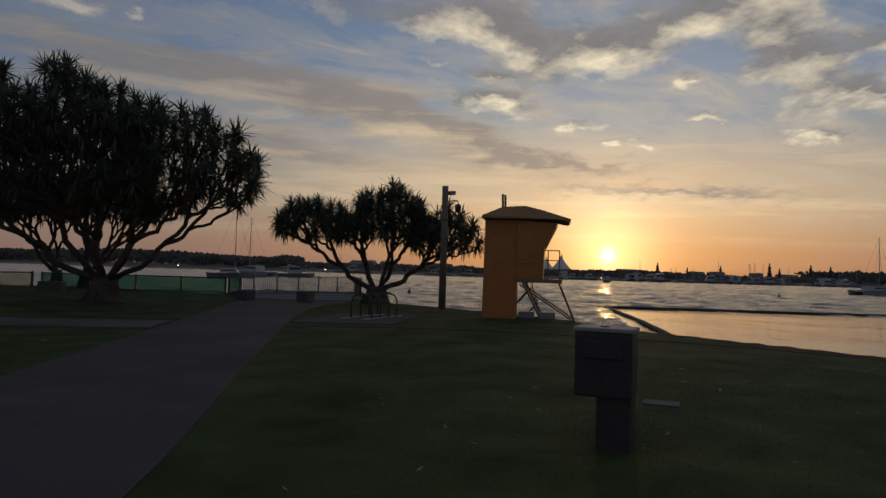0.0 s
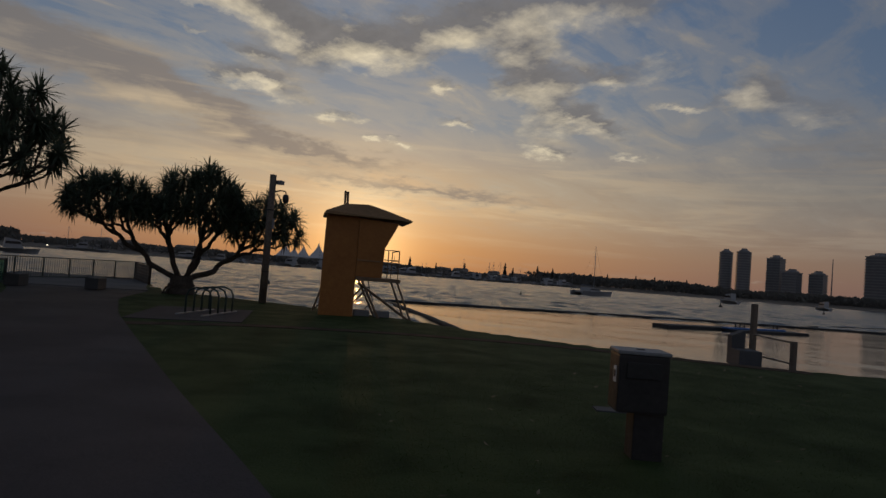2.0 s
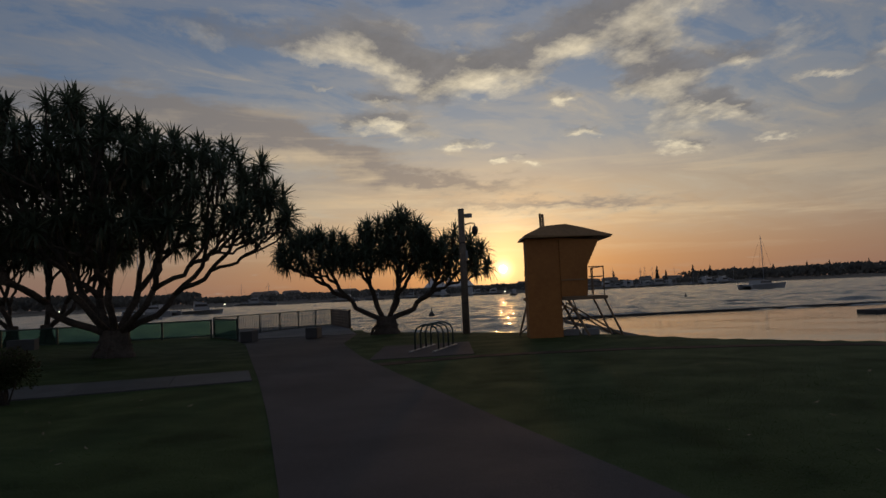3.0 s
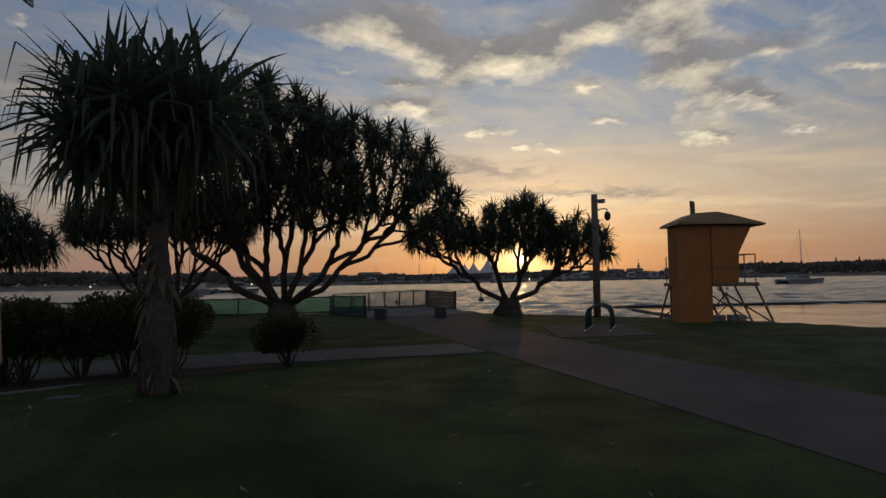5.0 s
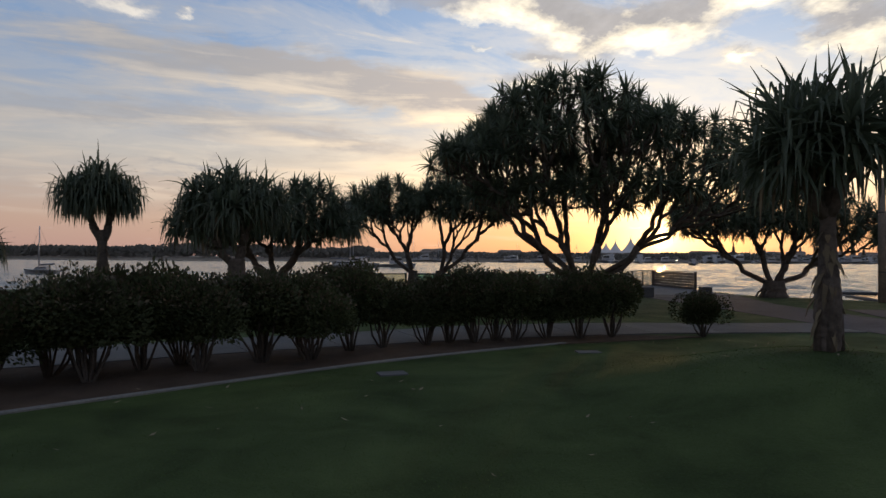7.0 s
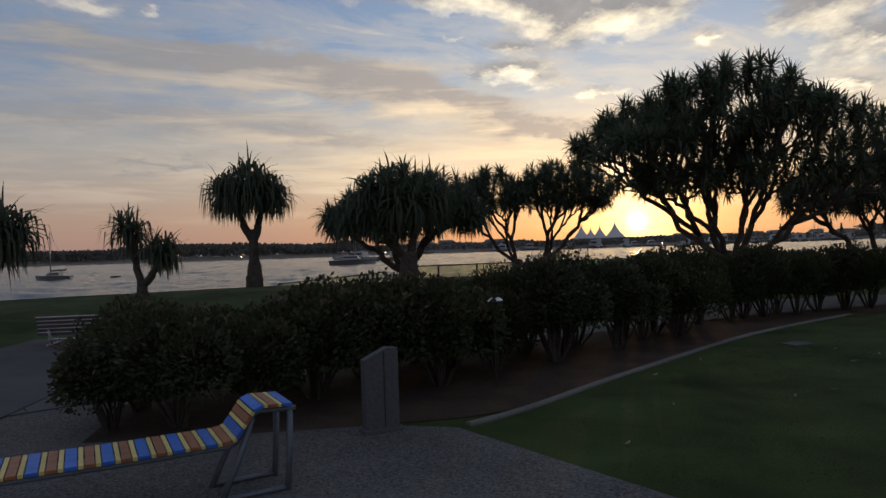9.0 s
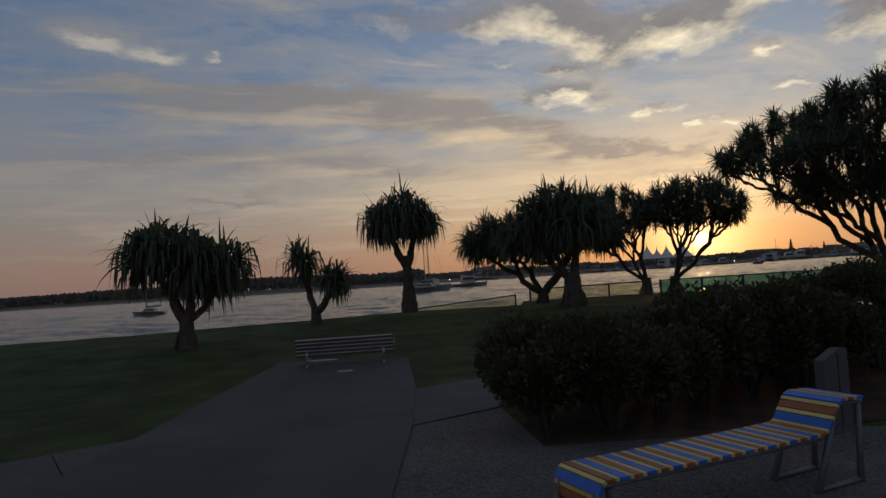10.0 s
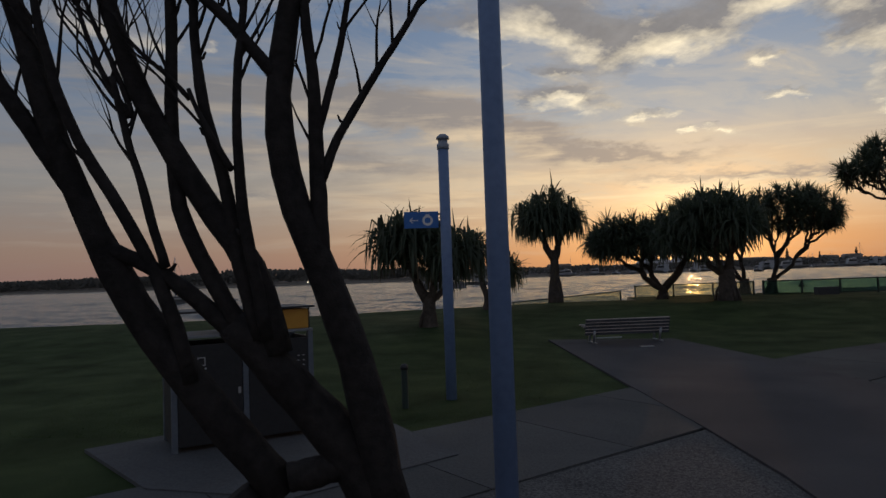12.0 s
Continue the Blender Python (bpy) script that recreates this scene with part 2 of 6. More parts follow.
def water_material():
    m = bpy.data.materials.new("harbour_water")
    m.use_nodes = True
    g = Nodes(m.node_tree)
    out = g.add("ShaderNodeOutputMaterial")
    b = g.add("ShaderNodeBsdfPrincipled")
    b.inputs["Base Color"].default_value = (0.018, 0.028, 0.034, 1)
    b.inputs["IOR"].default_value = 1.33
    pos = g.add("ShaderNodeTexCoord").outputs["Object"]
    stretch = g.add("ShaderNodeMapping")
    stretch.inputs["Scale"].default_value = (0.45, 1.0, 1.0)
    g.link(pos, stretch.inputs[0])
    p = stretch.outputs[0]
    ripple = g.noise(p, 2.6, 5.0, 0.62, 0.2)
    sep = g.add("ShaderNodeSeparateXYZ")
    g.link(pos, sep.inputs[0])
    # inside the floating boom the water lies calm
    calm = g.math("MULTIPLY", g.math("GREATER_THAN", sep.outputs[0], g.math("ADD", 6.5, g.math("MULTIPLY", sep.outputs[1], 0.175))),
                  g.math("LESS_THAN", sep.outputs[1], g.math("ADD", 68.0, g.math("MULTIPLY", sep.outputs[0], -0.093))))
    bm = g.add("ShaderNodeBump")
    bm.inputs["Distance"].default_value = 0.12
    g.link(g.math("SUBTRACT", 0.85, g.math("MULTIPLY", calm, 0.70)), bm.inputs["Strength"])
    g.link(ripple, bm.inputs["Height"])
    g.link(bm.outputs[0], b.inputs["Normal"])
    g.link(g.math("SUBTRACT", 0.16, g.math("MULTIPLY", calm, 0.10)), b.inputs["Roughness"])
    g.link(b.outputs[0], out.inputs[0])
    return m


def glass_material(name, tint, rough=0.05, see=0.6):
    m = bpy.data.materials.new(name)
    m.use_nodes = True
    g = Nodes(m.node_tree)
    out = g.add("ShaderNodeOutputMaterial")
    t = g.add("ShaderNodeBsdfTransparent")
    t.inputs[0].default_value = (*tint, 1)
    b = g.add("ShaderNodeBsdfPrincipled")
    b.inputs["Base Color"].default_value = (*[c * 0.5 for c in tint], 1)
    b.inputs["Roughness"].default_value = rough
    mixn = g.add("ShaderNodeMixShader")
    grime = g.ramp(g.noise(g.add("ShaderNodeTexCoord").outputs["Object"], 2.5, 5.0, 0.6), [(0.3, see), (0.7, min(1.0, see + 0.2))])
    g.link(grime, mixn.inputs[0])
    g.link(b.outputs[0], mixn.inputs[1])
    g.link(t.outputs[0], mixn.inputs[2])
    g.link(mixn.outputs[0], out.inputs[0])
    return m


def glow_material(name, colour, power):
    m = bpy.data.materials.new(name)
    m.use_nodes = True
    g = Nodes(m.node_tree)
    out = g.add("ShaderNodeOutputMaterial")
    e = g.add("ShaderNodeEmission")
    e.inputs[0].default_value = (*colour, 1)
    e.inputs[1].default_value = power
    g.link(e.outputs[0], out.inputs[0])
    return m


GRASS = material("lawn_grass", (0.050, 0.074, 0.021), (0.020, 0.033, 0.0095), 0.85, grain=38, patch=0.9, bump=0.6, spec=0.12, broad=0.68)
BLADE = material("grass_blade", (0.092, 0.138, 0.042), (0.066, 0.102, 0.029), 0.7, grain=3, patch=0.4, bump=0, spec=0.2, island=0.35, thin=0.5)
SAND = material("shore_sand", (0.34, 0.27, 0.19), (0.20, 0.16, 0.12), 0.9, grain=40, patch=0.8, bump=0.3, spec=0.2)
MULCH = material("mulch", (0.085, 0.060, 0.045), (0.035, 0.026, 0.020), 0.95, grain=45, patch=1.5, bump=0.8, spec=0.1)
PAVING = material("rose_paving", (0.060, 0.050, 0.051), (0.038, 0.032, 0.033), 0.8, grain=60, patch=0.5, bump=0.25, spec=0.3)
CONCRETE = material("concrete", (0.100, 0.100, 0.103), (0.060, 0.060, 0.063), 0.8, grain=35, patch=0.7, bump=0.2, spec=0.3)
AGGREGATE = material("exposed_aggregate", (0.165, 0.155, 0.150), (0.026, 0.026, 0.027), 0.85, grain=48, patch=0.9, bump=0.8, spec=0.35, broad=0.2)
DARK_PAVING = material("dark_paving", (0.080, 0.075, 0.080), (0.048, 0.045, 0.049), 0.8, grain=60, patch=0.5, bump=0.25, spec=0.25)
BAY = material("concrete_bay", (0.098, 0.097, 0.097), (0.060, 0.060, 0.060), 0.8, grain=35, patch=0.7, bump=0.2, spec=0.3, random_tint=0.22)
KERB = material("kerb_concrete", (0.155, 0.148, 0.138), (0.085, 0.082, 0.078), 0.8, grain=30, patch=1.0, bump=0.2)
BARK = material("pandanus_bark", (0.115, 0.092, 0.076), (0.042, 0.034, 0.028), 0.9, grain=14, patch=3.0, bump=0.8, spec=0.2)
BARK_DARK = material("bare_tree_bark", (0.036, 0.030, 0.027), (0.015, 0.013, 0.012), 0.9, grain=16, patch=2.2, bump=0.9, spec=0.2)
LEAF = material("pandanus_leaf", (0.120, 0.145, 0.092), (0.080, 0.102, 0.064), 0.5, grain=2.0, patch=0.8, bump=0, spec=0.4, island=0.40, thin=0.5)
LEAF_DRY = material("pandanus_dry_leaf", (0.20, 0.155, 0.095), (0.10, 0.078, 0.050), 0.8, grain=2.0, patch=0.8, bump=0, spec=0.2, island=0.4)
LEAF_LITTER = material("fallen_leaf", (0.36, 0.30, 0.20), (0.16, 0.12, 0.075), 0.8, grain=20, patch=2, bump=0, island=0.6)
SHRUB = material("shrub_leaf", (0.085, 0.096, 0.042), (0.045, 0.055, 0.025), 0.7, grain=3.0, patch=1.5, bump=0, spec=0.15, island=0.5, thin=0.42)
SHRUB_RED = material("shrub_young_leaf", (0.105, 0.076, 0.040), (0.066, 0.052, 0.028), 0.7, grain=3.0, patch=1.5, bump=0, spec=0.35, island=0.5)
TWIG = material("shrub_stem", (0.075, 0.062, 0.052), (0.036, 0.030, 0.026), 0.9, grain=25, patch=3, bump=0.4, spec=0.2)
TOWER = material("yellow_tower_paint", (0.38, 0.145, 0.024), (0.28, 0.10, 0.018), 0.6, grain=8, patch=0.8, bump=0.08)
TOWER_TRIM = material("tower_roof_paint", (0.30, 0.17, 0.075), (0.20, 0.115, 0.05), 0.6, grain=10, patch=1.0, bump=0.1)
TOWER_STEEL = material("tower_legs", (0.22, 0.14, 0.08), (0.13, 0.085, 0.05), 0.6, grain=20, patch=2, bump=0.1)
TIMBER = material("weathered_timber", (0.20, 0.155, 0.115), (0.10, 0.078, 0.060), 0.85, grain=18, patch=2.5, bump=0.5)
SCREEN_WOOD = material("brown_screen_timber", (0.085, 0.056, 0.040), (0.045, 0.030, 0.022), 0.8, grain=14, patch=2.0, bump=0.4, random_tint=0.25)
DARK_STEEL = material("dark_green_steel", (0.028, 0.050, 0.042), (0.018, 0.030, 0.026), 0.5, grain=20, patch=2, bump=0.05)
BLACK = material("black_metal", (0.022, 0.022, 0.024), (0.012, 0.012, 0.013), 0.5, grain=25, patch=2, bump=0.05)
GALV = material("galvanised_steel", (0.52, 0.53, 0.55), (0.36, 0.37, 0.39), 0.38, 0.9, grain=22, patch=2.5, bump=0.06)
POLE_BLUE = material("blue_grey_pole_paint", (0.17, 0.245, 0.41), (0.125, 0.185, 0.32), 0.5, grain=14, patch=1.6, bump=0.08)
POLE_PALE = material("pale_pole_paint", (0.32, 0.35, 0.41), (0.235, 0.26, 0.31), 0.5, grain=14, patch=1.5, bump=0.08)
DISPENSER = material("dispenser_plastic", (0.085, 0.072, 0.068), (0.055, 0.047, 0.045), 0.6, grain=18, patch=2, bump=0.06)
LABEL_TEAL = material("teal_label", (0.20, 0.36, 0.46), (0.15, 0.28, 0.37), 0.5, grain=12, patch=2, bump=0.02)
SIGN_GREY = material("sign_face", (0.46, 0.48, 0.50), (0.36, 0.38, 0.40), 0.5, grain=8, patch=1.5, bump=0.03)
SIGN_BLUE = material("blue_sign", (0.035, 0.17, 0.50), (0.028, 0.13, 0.40), 0.45, grain=12, patch=2, bump=0.02)
WHITE = material("white_paint", (0.78, 0.78, 0.76), (0.62, 0.62, 0.61), 0.45, grain=12, patch=1.2, bump=0.04)
GREY_BOX = material("grey_panel", (0.24, 0.24, 0.25), (0.17, 0.17, 0.18), 0.6, grain=18, patch=1.8, bump=0.08)
BIN_SKIN = material("dark_bin_skin", (0.026, 0.022, 0.022), (0.015, 0.013, 0.013), 0.6, grain=16, patch=1.8, bump=0.08)
ORANGE = material("orange_hood", (0.62, 0.30, 0.035), (0.50, 0.23, 0.025), 0.5, grain=10, patch=1.5, bump=0.05)
YELLOW = material("yellow_sticker", (0.75, 0.60, 0.06), (0.62, 0.48, 0.05), 0.5, grain=10, patch=2, bump=0.02)
SLAT_BLUE = material("blue_slat", (0.022, 0.15, 0.60), (0.018, 0.115, 0.48), 0.45, grain=12, patch=2.5, bump=0.06, random_tint=0.25)
SLAT_CREAM = material("cream_slat", (0.74, 0.56, 0.18), (0.60, 0.45, 0.14), 0.5, grain=12, patch=2.5, bump=0.06, random_tint=0.25)
SLAT_RUST = material("rust_slat", (0.36, 0.125, 0.038), (0.27, 0.092, 0.030), 0.5, grain=12, patch=2.5, bump=0.06, random_tint=0.3)
FRAME_STEEL = material("dull_frame_steel", (0.15, 0.17, 0.20), (0.10, 0.115, 0.135), 0.5, 0.3, grain=22, patch=2.5, bump=0.08)
SLAT_DARK = material("dark_bench_slat", (0.030, 0.028, 0.037), (0.018, 0.017, 0.022), 0.5, grain=14, patch=2.5, bump=0.08)
SLAT_PALE = material("pale_bench_slat", (0.62, 0.52, 0.45), (0.48, 0.40, 0.35), 0.5, grain=14, patch=2.5, bump=0.08)
WATER = water_material()
GREEN_GLASS = glass_material("tinted_green_glass", (0.42, 0.60, 0.52), 0.06, 0.84)
PALE_GLASS = glass_material("pale_grimy_glass", (0.86, 0.86, 0.74), 0.08, 0.80)
HULL = material("white_hull", (0.40, 0.40, 0.41), (0.30, 0.305, 0.315), 0.35, grain=3, patch=0.4, bump=0.02, island=0.3)
HULL_DARK = material("dark_hull", (0.12, 0.12, 0.14), (0.08, 0.08, 0.09), 0.4, grain=3, patch=0.4, bump=0.02)
BOAT_GLASS = material("boat_windows", (0.03, 0.035, 0.04), None, 0.15, grain=3, patch=0.4, bump=0)
# distance haze is put into the base colour: far foliage and land paler, greyer
HAZED_WOOD = material("hazed_far_foliage", (0.165, 0.155, 0.135), (0.125, 0.118, 0.105), 0.9, grain=0.3, patch=0.02, bump=0, spec=0.1, island=0.14)
HAZED_LAND = material("hazed_far_land", (0.26, 0.22, 0.18), (0.18, 0.155, 0.13), 0.9, grain=0.2, patch=0.02, bump=0, spec=0.1)
FAR_WALL = material("far_building_wall", (0.48, 0.43, 0.40), (0.36, 0.33, 0.31), 0.8, grain=0.4, patch=0.03, bump=0, island=0.4)
FAR_ROOF = material("far_building_roof", (0.38, 0.33, 0.30), (0.28, 0.25, 0.23), 0.8, grain=0.4, patch=0.03, bump=0, island=0.4)
CITY = material("city_concrete", (0.27, 0.26, 0.26), (0.21, 0.205, 0.205), 0.7, grain=0.2, patch=0.02, bump=0)
CITY_GLASS = material("city_glass", (0.17, 0.17, 0.18), (0.13, 0.135, 0.14), 0.35, grain=0.2, patch=0.02, bump=0)
SAIL = material("pavilion_membrane", (0.60, 0.58, 0.58), (0.48, 0.46, 0.46), 0.7, grain=0.3, patch=0.05, bump=0)
RUBBER = material("boom_rubber", (0.045, 0.042, 0.040), (0.028, 0.026, 0.025), 0.7, grain=6, patch=0.5, bump=0.2)
GLOBE = material("opal_globe", (0.11, 0.105, 0.10), (0.08, 0.078, 0.075), 0.35, grain=5, patch=1, bump=0)
SHORE_LAMP = glow_material("shore_lamp", (1.0, 0.85, 0.6), 3.0)


# ---- mesh helpers ----
def mesh_object(name, verts, faces, mat, parent=None, label="", smooth=False):
    me = bpy.data.meshes.new(name)
    me.from_pydata([tuple(v) for v in verts], [], faces)
    me.materials.append(mat)
    if smooth:
        me.shade_smooth()
    me.update()
    ob = new(name, me)
    if parent is not None:
        ob.parent = parent
    if label:
        ob["label"] = label
    return ob


def part(name, bm, mat, parent=None, label="", smooth=False):
    me = bpy.data.meshes.new(name)
    bmesh.ops.recalc_face_normals(bm, faces=bm.faces)
    bm.to_mesh(me)
    bm.free()
    me.materials.append(mat)
    if smooth:
        me.shade_smooth()
    ob = new(name, me)
    if parent is not None:
        ob.parent = parent
    if label:
        ob["label"] = label
    return ob


def empty(name, at, turn=0.0, label="", category="", group="", kind=""):
    ob = new(name)
    ob.empty_display_size = 0.2
    ob.matrix_basis = pose(*at, 0, 0, turn)
    return tagged(ob, label, category, group, kind)


def box(bm, lo, hi, bevel=0.0, m=None):
    """An upright box between two corners, with softened edges."""
    lo, hi = Vector(lo), Vector(hi)
    res = bmesh.ops.create_cube(bm, size=1.0)
    vs = res["verts"]
    bmesh.ops.scale(bm, vec=hi - lo, verts=vs)
    bmesh.ops.translate(bm, vec=(lo + hi) / 2, verts=vs)
    if bevel:
        es = list({e for v in vs for e in v.link_edges})
        r = bmesh.ops.bevel(bm, geom=es, offset=bevel, segments=2, affect="EDGES", profile=0.7)
        vs = list({v for f in r["faces"] for v in f.verts} | {v for v in vs if v.is_valid})
    if m is not None:
        bmesh.ops.transform(bm, matrix=m, verts=vs)
    return bm


def boxed(lo, hi, bevel=0.0, m=None):
    return box(bmesh.new(), lo, hi, bevel, m)


def tube_data(points, radii, sides=8, caps=True):
    """Vertices and faces of a tube along points."""
    pts = [Vector(p) for p in points]
    verts, faces = [], []
    ref = Vector((0.31, 0.87, 0.2)).normalized()
    for i, p in enumerate(pts):
        t = (pts[min(i + 1, len(pts) - 1)] - pts[max(i - 1, 0)])
        t = t.normalized() if t.length > 1e-6 else Vector((0, 0, 1))
        a = t.cross(ref)
        if a.length < 0.05:
            a = t.cross(Vector((1, 0, 0)))
        a.normalize()
        b = t.cross(a)
        for k in range(sides):
            an = 2 * math.pi * k / sides
            verts.append(p + (a * math.cos(an) + b * math.sin(an)) * radii[i])
    for i in range(len(pts) - 1):
        for k in range(sides):
            k2 = (k + 1) % sides
            faces.append((i * sides + k, i * sides + k2, (i + 1) * sides + k2, (i + 1) * sides + k))
    if caps:
        faces.append(tuple(range(sides))[::-1])
        faces.append(tuple((len(pts) - 1) * sides + k for k in range(sides)))
    return verts, faces


def join_data(chunks):
    verts, faces = [], []
    for v, f in chunks:
        n = len(verts)
        verts.extend(v)
        faces.extend(tuple(i + n for i in face) for face in f)
    return verts, faces


def tube(name, points, radii, mat, parent=None, sides=10, label=""):
    if isinstance(radii, (int, float)):
        radii = [radii] * len(points)
    v, f = tube_data(points, radii, sides)
    return mesh_object(name, v, f, mat, parent, label, smooth=len(points) > 2 and sides > 6)


def lathe(profile, sides=20):
    """A turned form from (radius, height) pairs."""
    return tube_data([(0, 0, h) for r, h in profile], [max(r, 0.001) for r, h in profile], sides)


def prism(profile, v0, v1):
    """A closed profile of (u, z) pairs, drawn out along y from v0 to v1."""
    n = len(profile)
    verts = [(u, v0, z) for u, z in profile] + [(u, v1, z) for u, z in profile]
    faces = [tuple(range(n))[::-1], tuple(range(n, 2 * n))]
    faces += [(i, (i + 1) % n, n + (i + 1) % n, n + i) for i in range(n)]
    return verts, faces


# ---- ground ----
EDGE_X = [-260, -50, -45, -37, -32, -28, -24.6, -24.2, -23.4, -9.6, -9.3, -2.6, -1.9, -1.0, 2.6, 4.6, 7.1, 8.6, 11.3, 13.1, 17.9, 26, 60, 260]
EDGE_Y = [13, 18.4, 19.4, 21.0, 22.9, 25.6, 28.0, 33.6, 34.2, 35.2, 43.4, 43.8, 36.0, 33.2, 29.8, 27.6, 24.2, 20.6, 17.2, 14.8, 12.7, 10.0, -4, -70]
WATER_Z = -1.6


def smooth_step(a):
    a = min(1.0, max(0.0, a))
    return a * a * (3 - 2 * a)


def lawn_z(x, y):
    """Height of the park: flat by the paths, a low rise along the shore, and a mound under the near palm."""
    z = 0.44 * smooth_step((y - 13.5) / 8.0) * smooth_step((-7 - x) / 10) * (1 - 0.62 * smooth_step((y - 23.5) / 6))
    z = max(z, 0.36 * smooth_step((y - 8) / 8) * smooth_step((-29.2 - x) / 2.8))
    z += 0.62 * math.exp(-((x + 8.55) ** 2 + (y - 8.0) ** 2) / (2 * 1.65 ** 2))
    return z


def land_z(x, y):
    d = float(np.interp(x, EDGE_X, EDGE_Y)) - y
    if d > 0:
        soft = smooth_step(d / 1.2) if (x < -25 or x > -1.5) else 1.0
        return lawn_z(x, y) - (1 - soft) * 0.18 + 0.004 * noise.noise(Vector((x * 0.6, y * 0.6, 0))) * min(1.0, d)
    fall = 0.45 if x > -1.5 else (0.5 if x < -25 else 6.0)
    return max(lawn_z(x, y) - 0.18 + d * fall, -4.0)


def spread(lo, hi, fine_lo, fine_hi, step, grow=1.35):
    """Grid lines: even within the fine stretch, and ever wider outside it."""
    a = list(np.arange(fine_lo, fine_hi + step / 2, step))
    s, v = step, a[-1]
    while v < hi:
        s *= grow
        v = min(v + s, hi)
        a.append(v)
    s, v, left = step, a[0], []
    while v > lo:
        s *= grow
        v = max(v - s, lo)
        left.append(v)
    return left[::-1] + a


def build_ground():
    xs, ys = spread(-4000, 4000, -52, 24, 0.5), spread(-3000, 4200, -7, 46, 0.5)
    verts = [(x, y, land_z(x, y)) for y in ys for x in xs]
    w = len(xs)
    faces = [(j * w + i, j * w + i + 1, (j + 1) * w + i + 1, (j + 1) * w + i) for j in range(len(ys) - 1) for i in range(w - 1)]
    ob = mesh_object("ground", verts, faces, GRASS, smooth=True)
    ob.data.materials.append(SAND)
    for poly in ob.data.polygons:
        c = poly.center
        if c.z < -0.45:
            poly.material_index = 1
    tagged(ob, "dark green mown lawn sloping to a sandy shore", "lawn", kind="structure")


build_ground()


def build_water():
    """Harbour water: real chop in front of the shore, flat beyond the far side."""
    rng = np.random.RandomState(6)
    radius = [14.0]
    while radius[-1] < 620:
        radius.append(radius[-1] + max(0.28, radius[-1] * 0.0075))
    r = np.array(radius)
    ang = np.radians(np.arange(-70, 72.01, 0.3))
    ra, an = np.meshgrid(r, ang, indexing="ij")
    x, y = -12 + ra * np.sin(an), -8 + ra * np.cos(an)
    z = np.zeros_like(x)
    for k in range(30):
        wl = 1.1 * 1.09 ** k
        th = rng.uniform(-0.9, 0.9) + 0.6
        amp = 0.0075 * wl ** 0.75
        z += amp * np.sin((x * np.sin(th) + y * np.cos(th)) * 2 * np.pi / wl + rng.uniform(0, 6.28))
    calm = (x > 6.5 + 0.175 * y) & (y < 68 - 0.093 * x)
    z *= np.where(calm, 0.10, 1.0)
    w = len(ang)
    verts = np.stack([x, y, WATER_Z + z], -1).reshape(-1, 3).tolist()
    faces = [(i * w + j, i * w + j + 1, i * w + w + j + 1, i * w + w + j) for i in range(len(r) - 1) for j in range(w - 1)]
    k, n, low = len(verts), 4200, WATER_Z - 0.55
    verts += [(-n, -200, low), (n, -200, low), (n, n, low), (-n, n, low)]
    faces.append((k, k + 1, k + 2, k + 3))
    ob = mesh_object("water", verts, faces, WATER, smooth=True)
    tagged(ob, "grey harbour water with small chop at sunset", "water", kind="structure")


build_water()


def resample(line, step):
    pts = [Vector((*p, 0)) for p in line]
    out = [pts[0]]
    for a, b in zip(pts, pts[1:]):
        k = max(1, round((b - a).length / step))
        out += [a.lerp(b, (i + 1) / k) for i in range(k)]
    for _ in range(3):
        out = [out[0]] + [(out[i - 1] + 2 * out[i] + out[i + 1]) / 4 for i in range(1, len(out) - 1)] + [out[-1]]
    return out


def ribbon(name, left, right, mat, lift, label, category, steps=8, thick=0.12):
    """A paved strip between two border lines, following the ground, with real edges."""
    count = 70
    a, b = resample(left, 0.4), resample(right, 0.4)
    pick = lambda line, t: line[min(len(line) - 1, round(t * (len(line) - 1)))]
    verts, faces = [], []
    for i in range(count + 1):
        p, q = pick(a, i / count), pick(b, i / count)
        for k in range(steps + 1):
            v = p.lerp(q, k / steps)
            verts.append((v.x, v.y, lawn_z(v.x, v.y) + lift))
    w = steps + 1
    for i in range(count):
        for k in range(steps):
            faces.append((i * w + k, i * w + k + 1, (i + 1) * w + k + 1, (i + 1) * w + k))
    top = len(verts)
    rim = [i * w for i in range(count + 1)] + [count * w + k for k in range(1, w)] + [i * w + steps for i in range(count - 1, -1, -1)] + list(range(steps - 1, 0, -1))
    verts += [(verts[i][0], verts[i][1], verts[i][2] - thick) for i in rim]
    for i in range(len(rim)):
        j = (i + 1) % len(rim)
        faces.append((rim[i], rim[j], top + j, top + i))
    ob = mesh_object(name, verts, faces, mat)
    return tagged(ob, label, category, kind="structure")


ribbon("path", [(-2.0, -34), (-2.0, 2), (-2.35, 6.4), (-3.1, 11.3), (-3.9, 16.0), (-4.6, 19.8), (-6.1, 28.0), (-7.0, 31.0)],
       [(4.6, -34), (1.5, 1), (0.85, 5.9), (0.05, 10.0), (-0.95, 15.6), (-1.7, 20.0), (-2.3, 25.5), (-1.8, 31.0)], PAVING, 0.009,
       "wide rose-grey concrete path leading to the lookout", "path", 10)
ribbon("deck", [(-7.0, 31.0), (-8.3, 33.8), (-8.9, 36.5), (-9.0, 42.6)], [(-1.8, 31.0), (-2.1, 34.0), (-2.2, 36.6), (-3.2, 42.6)], CONCRETE, 0.026,
       "grey concrete lookout slab by the water", "deck", 8, 0.3)
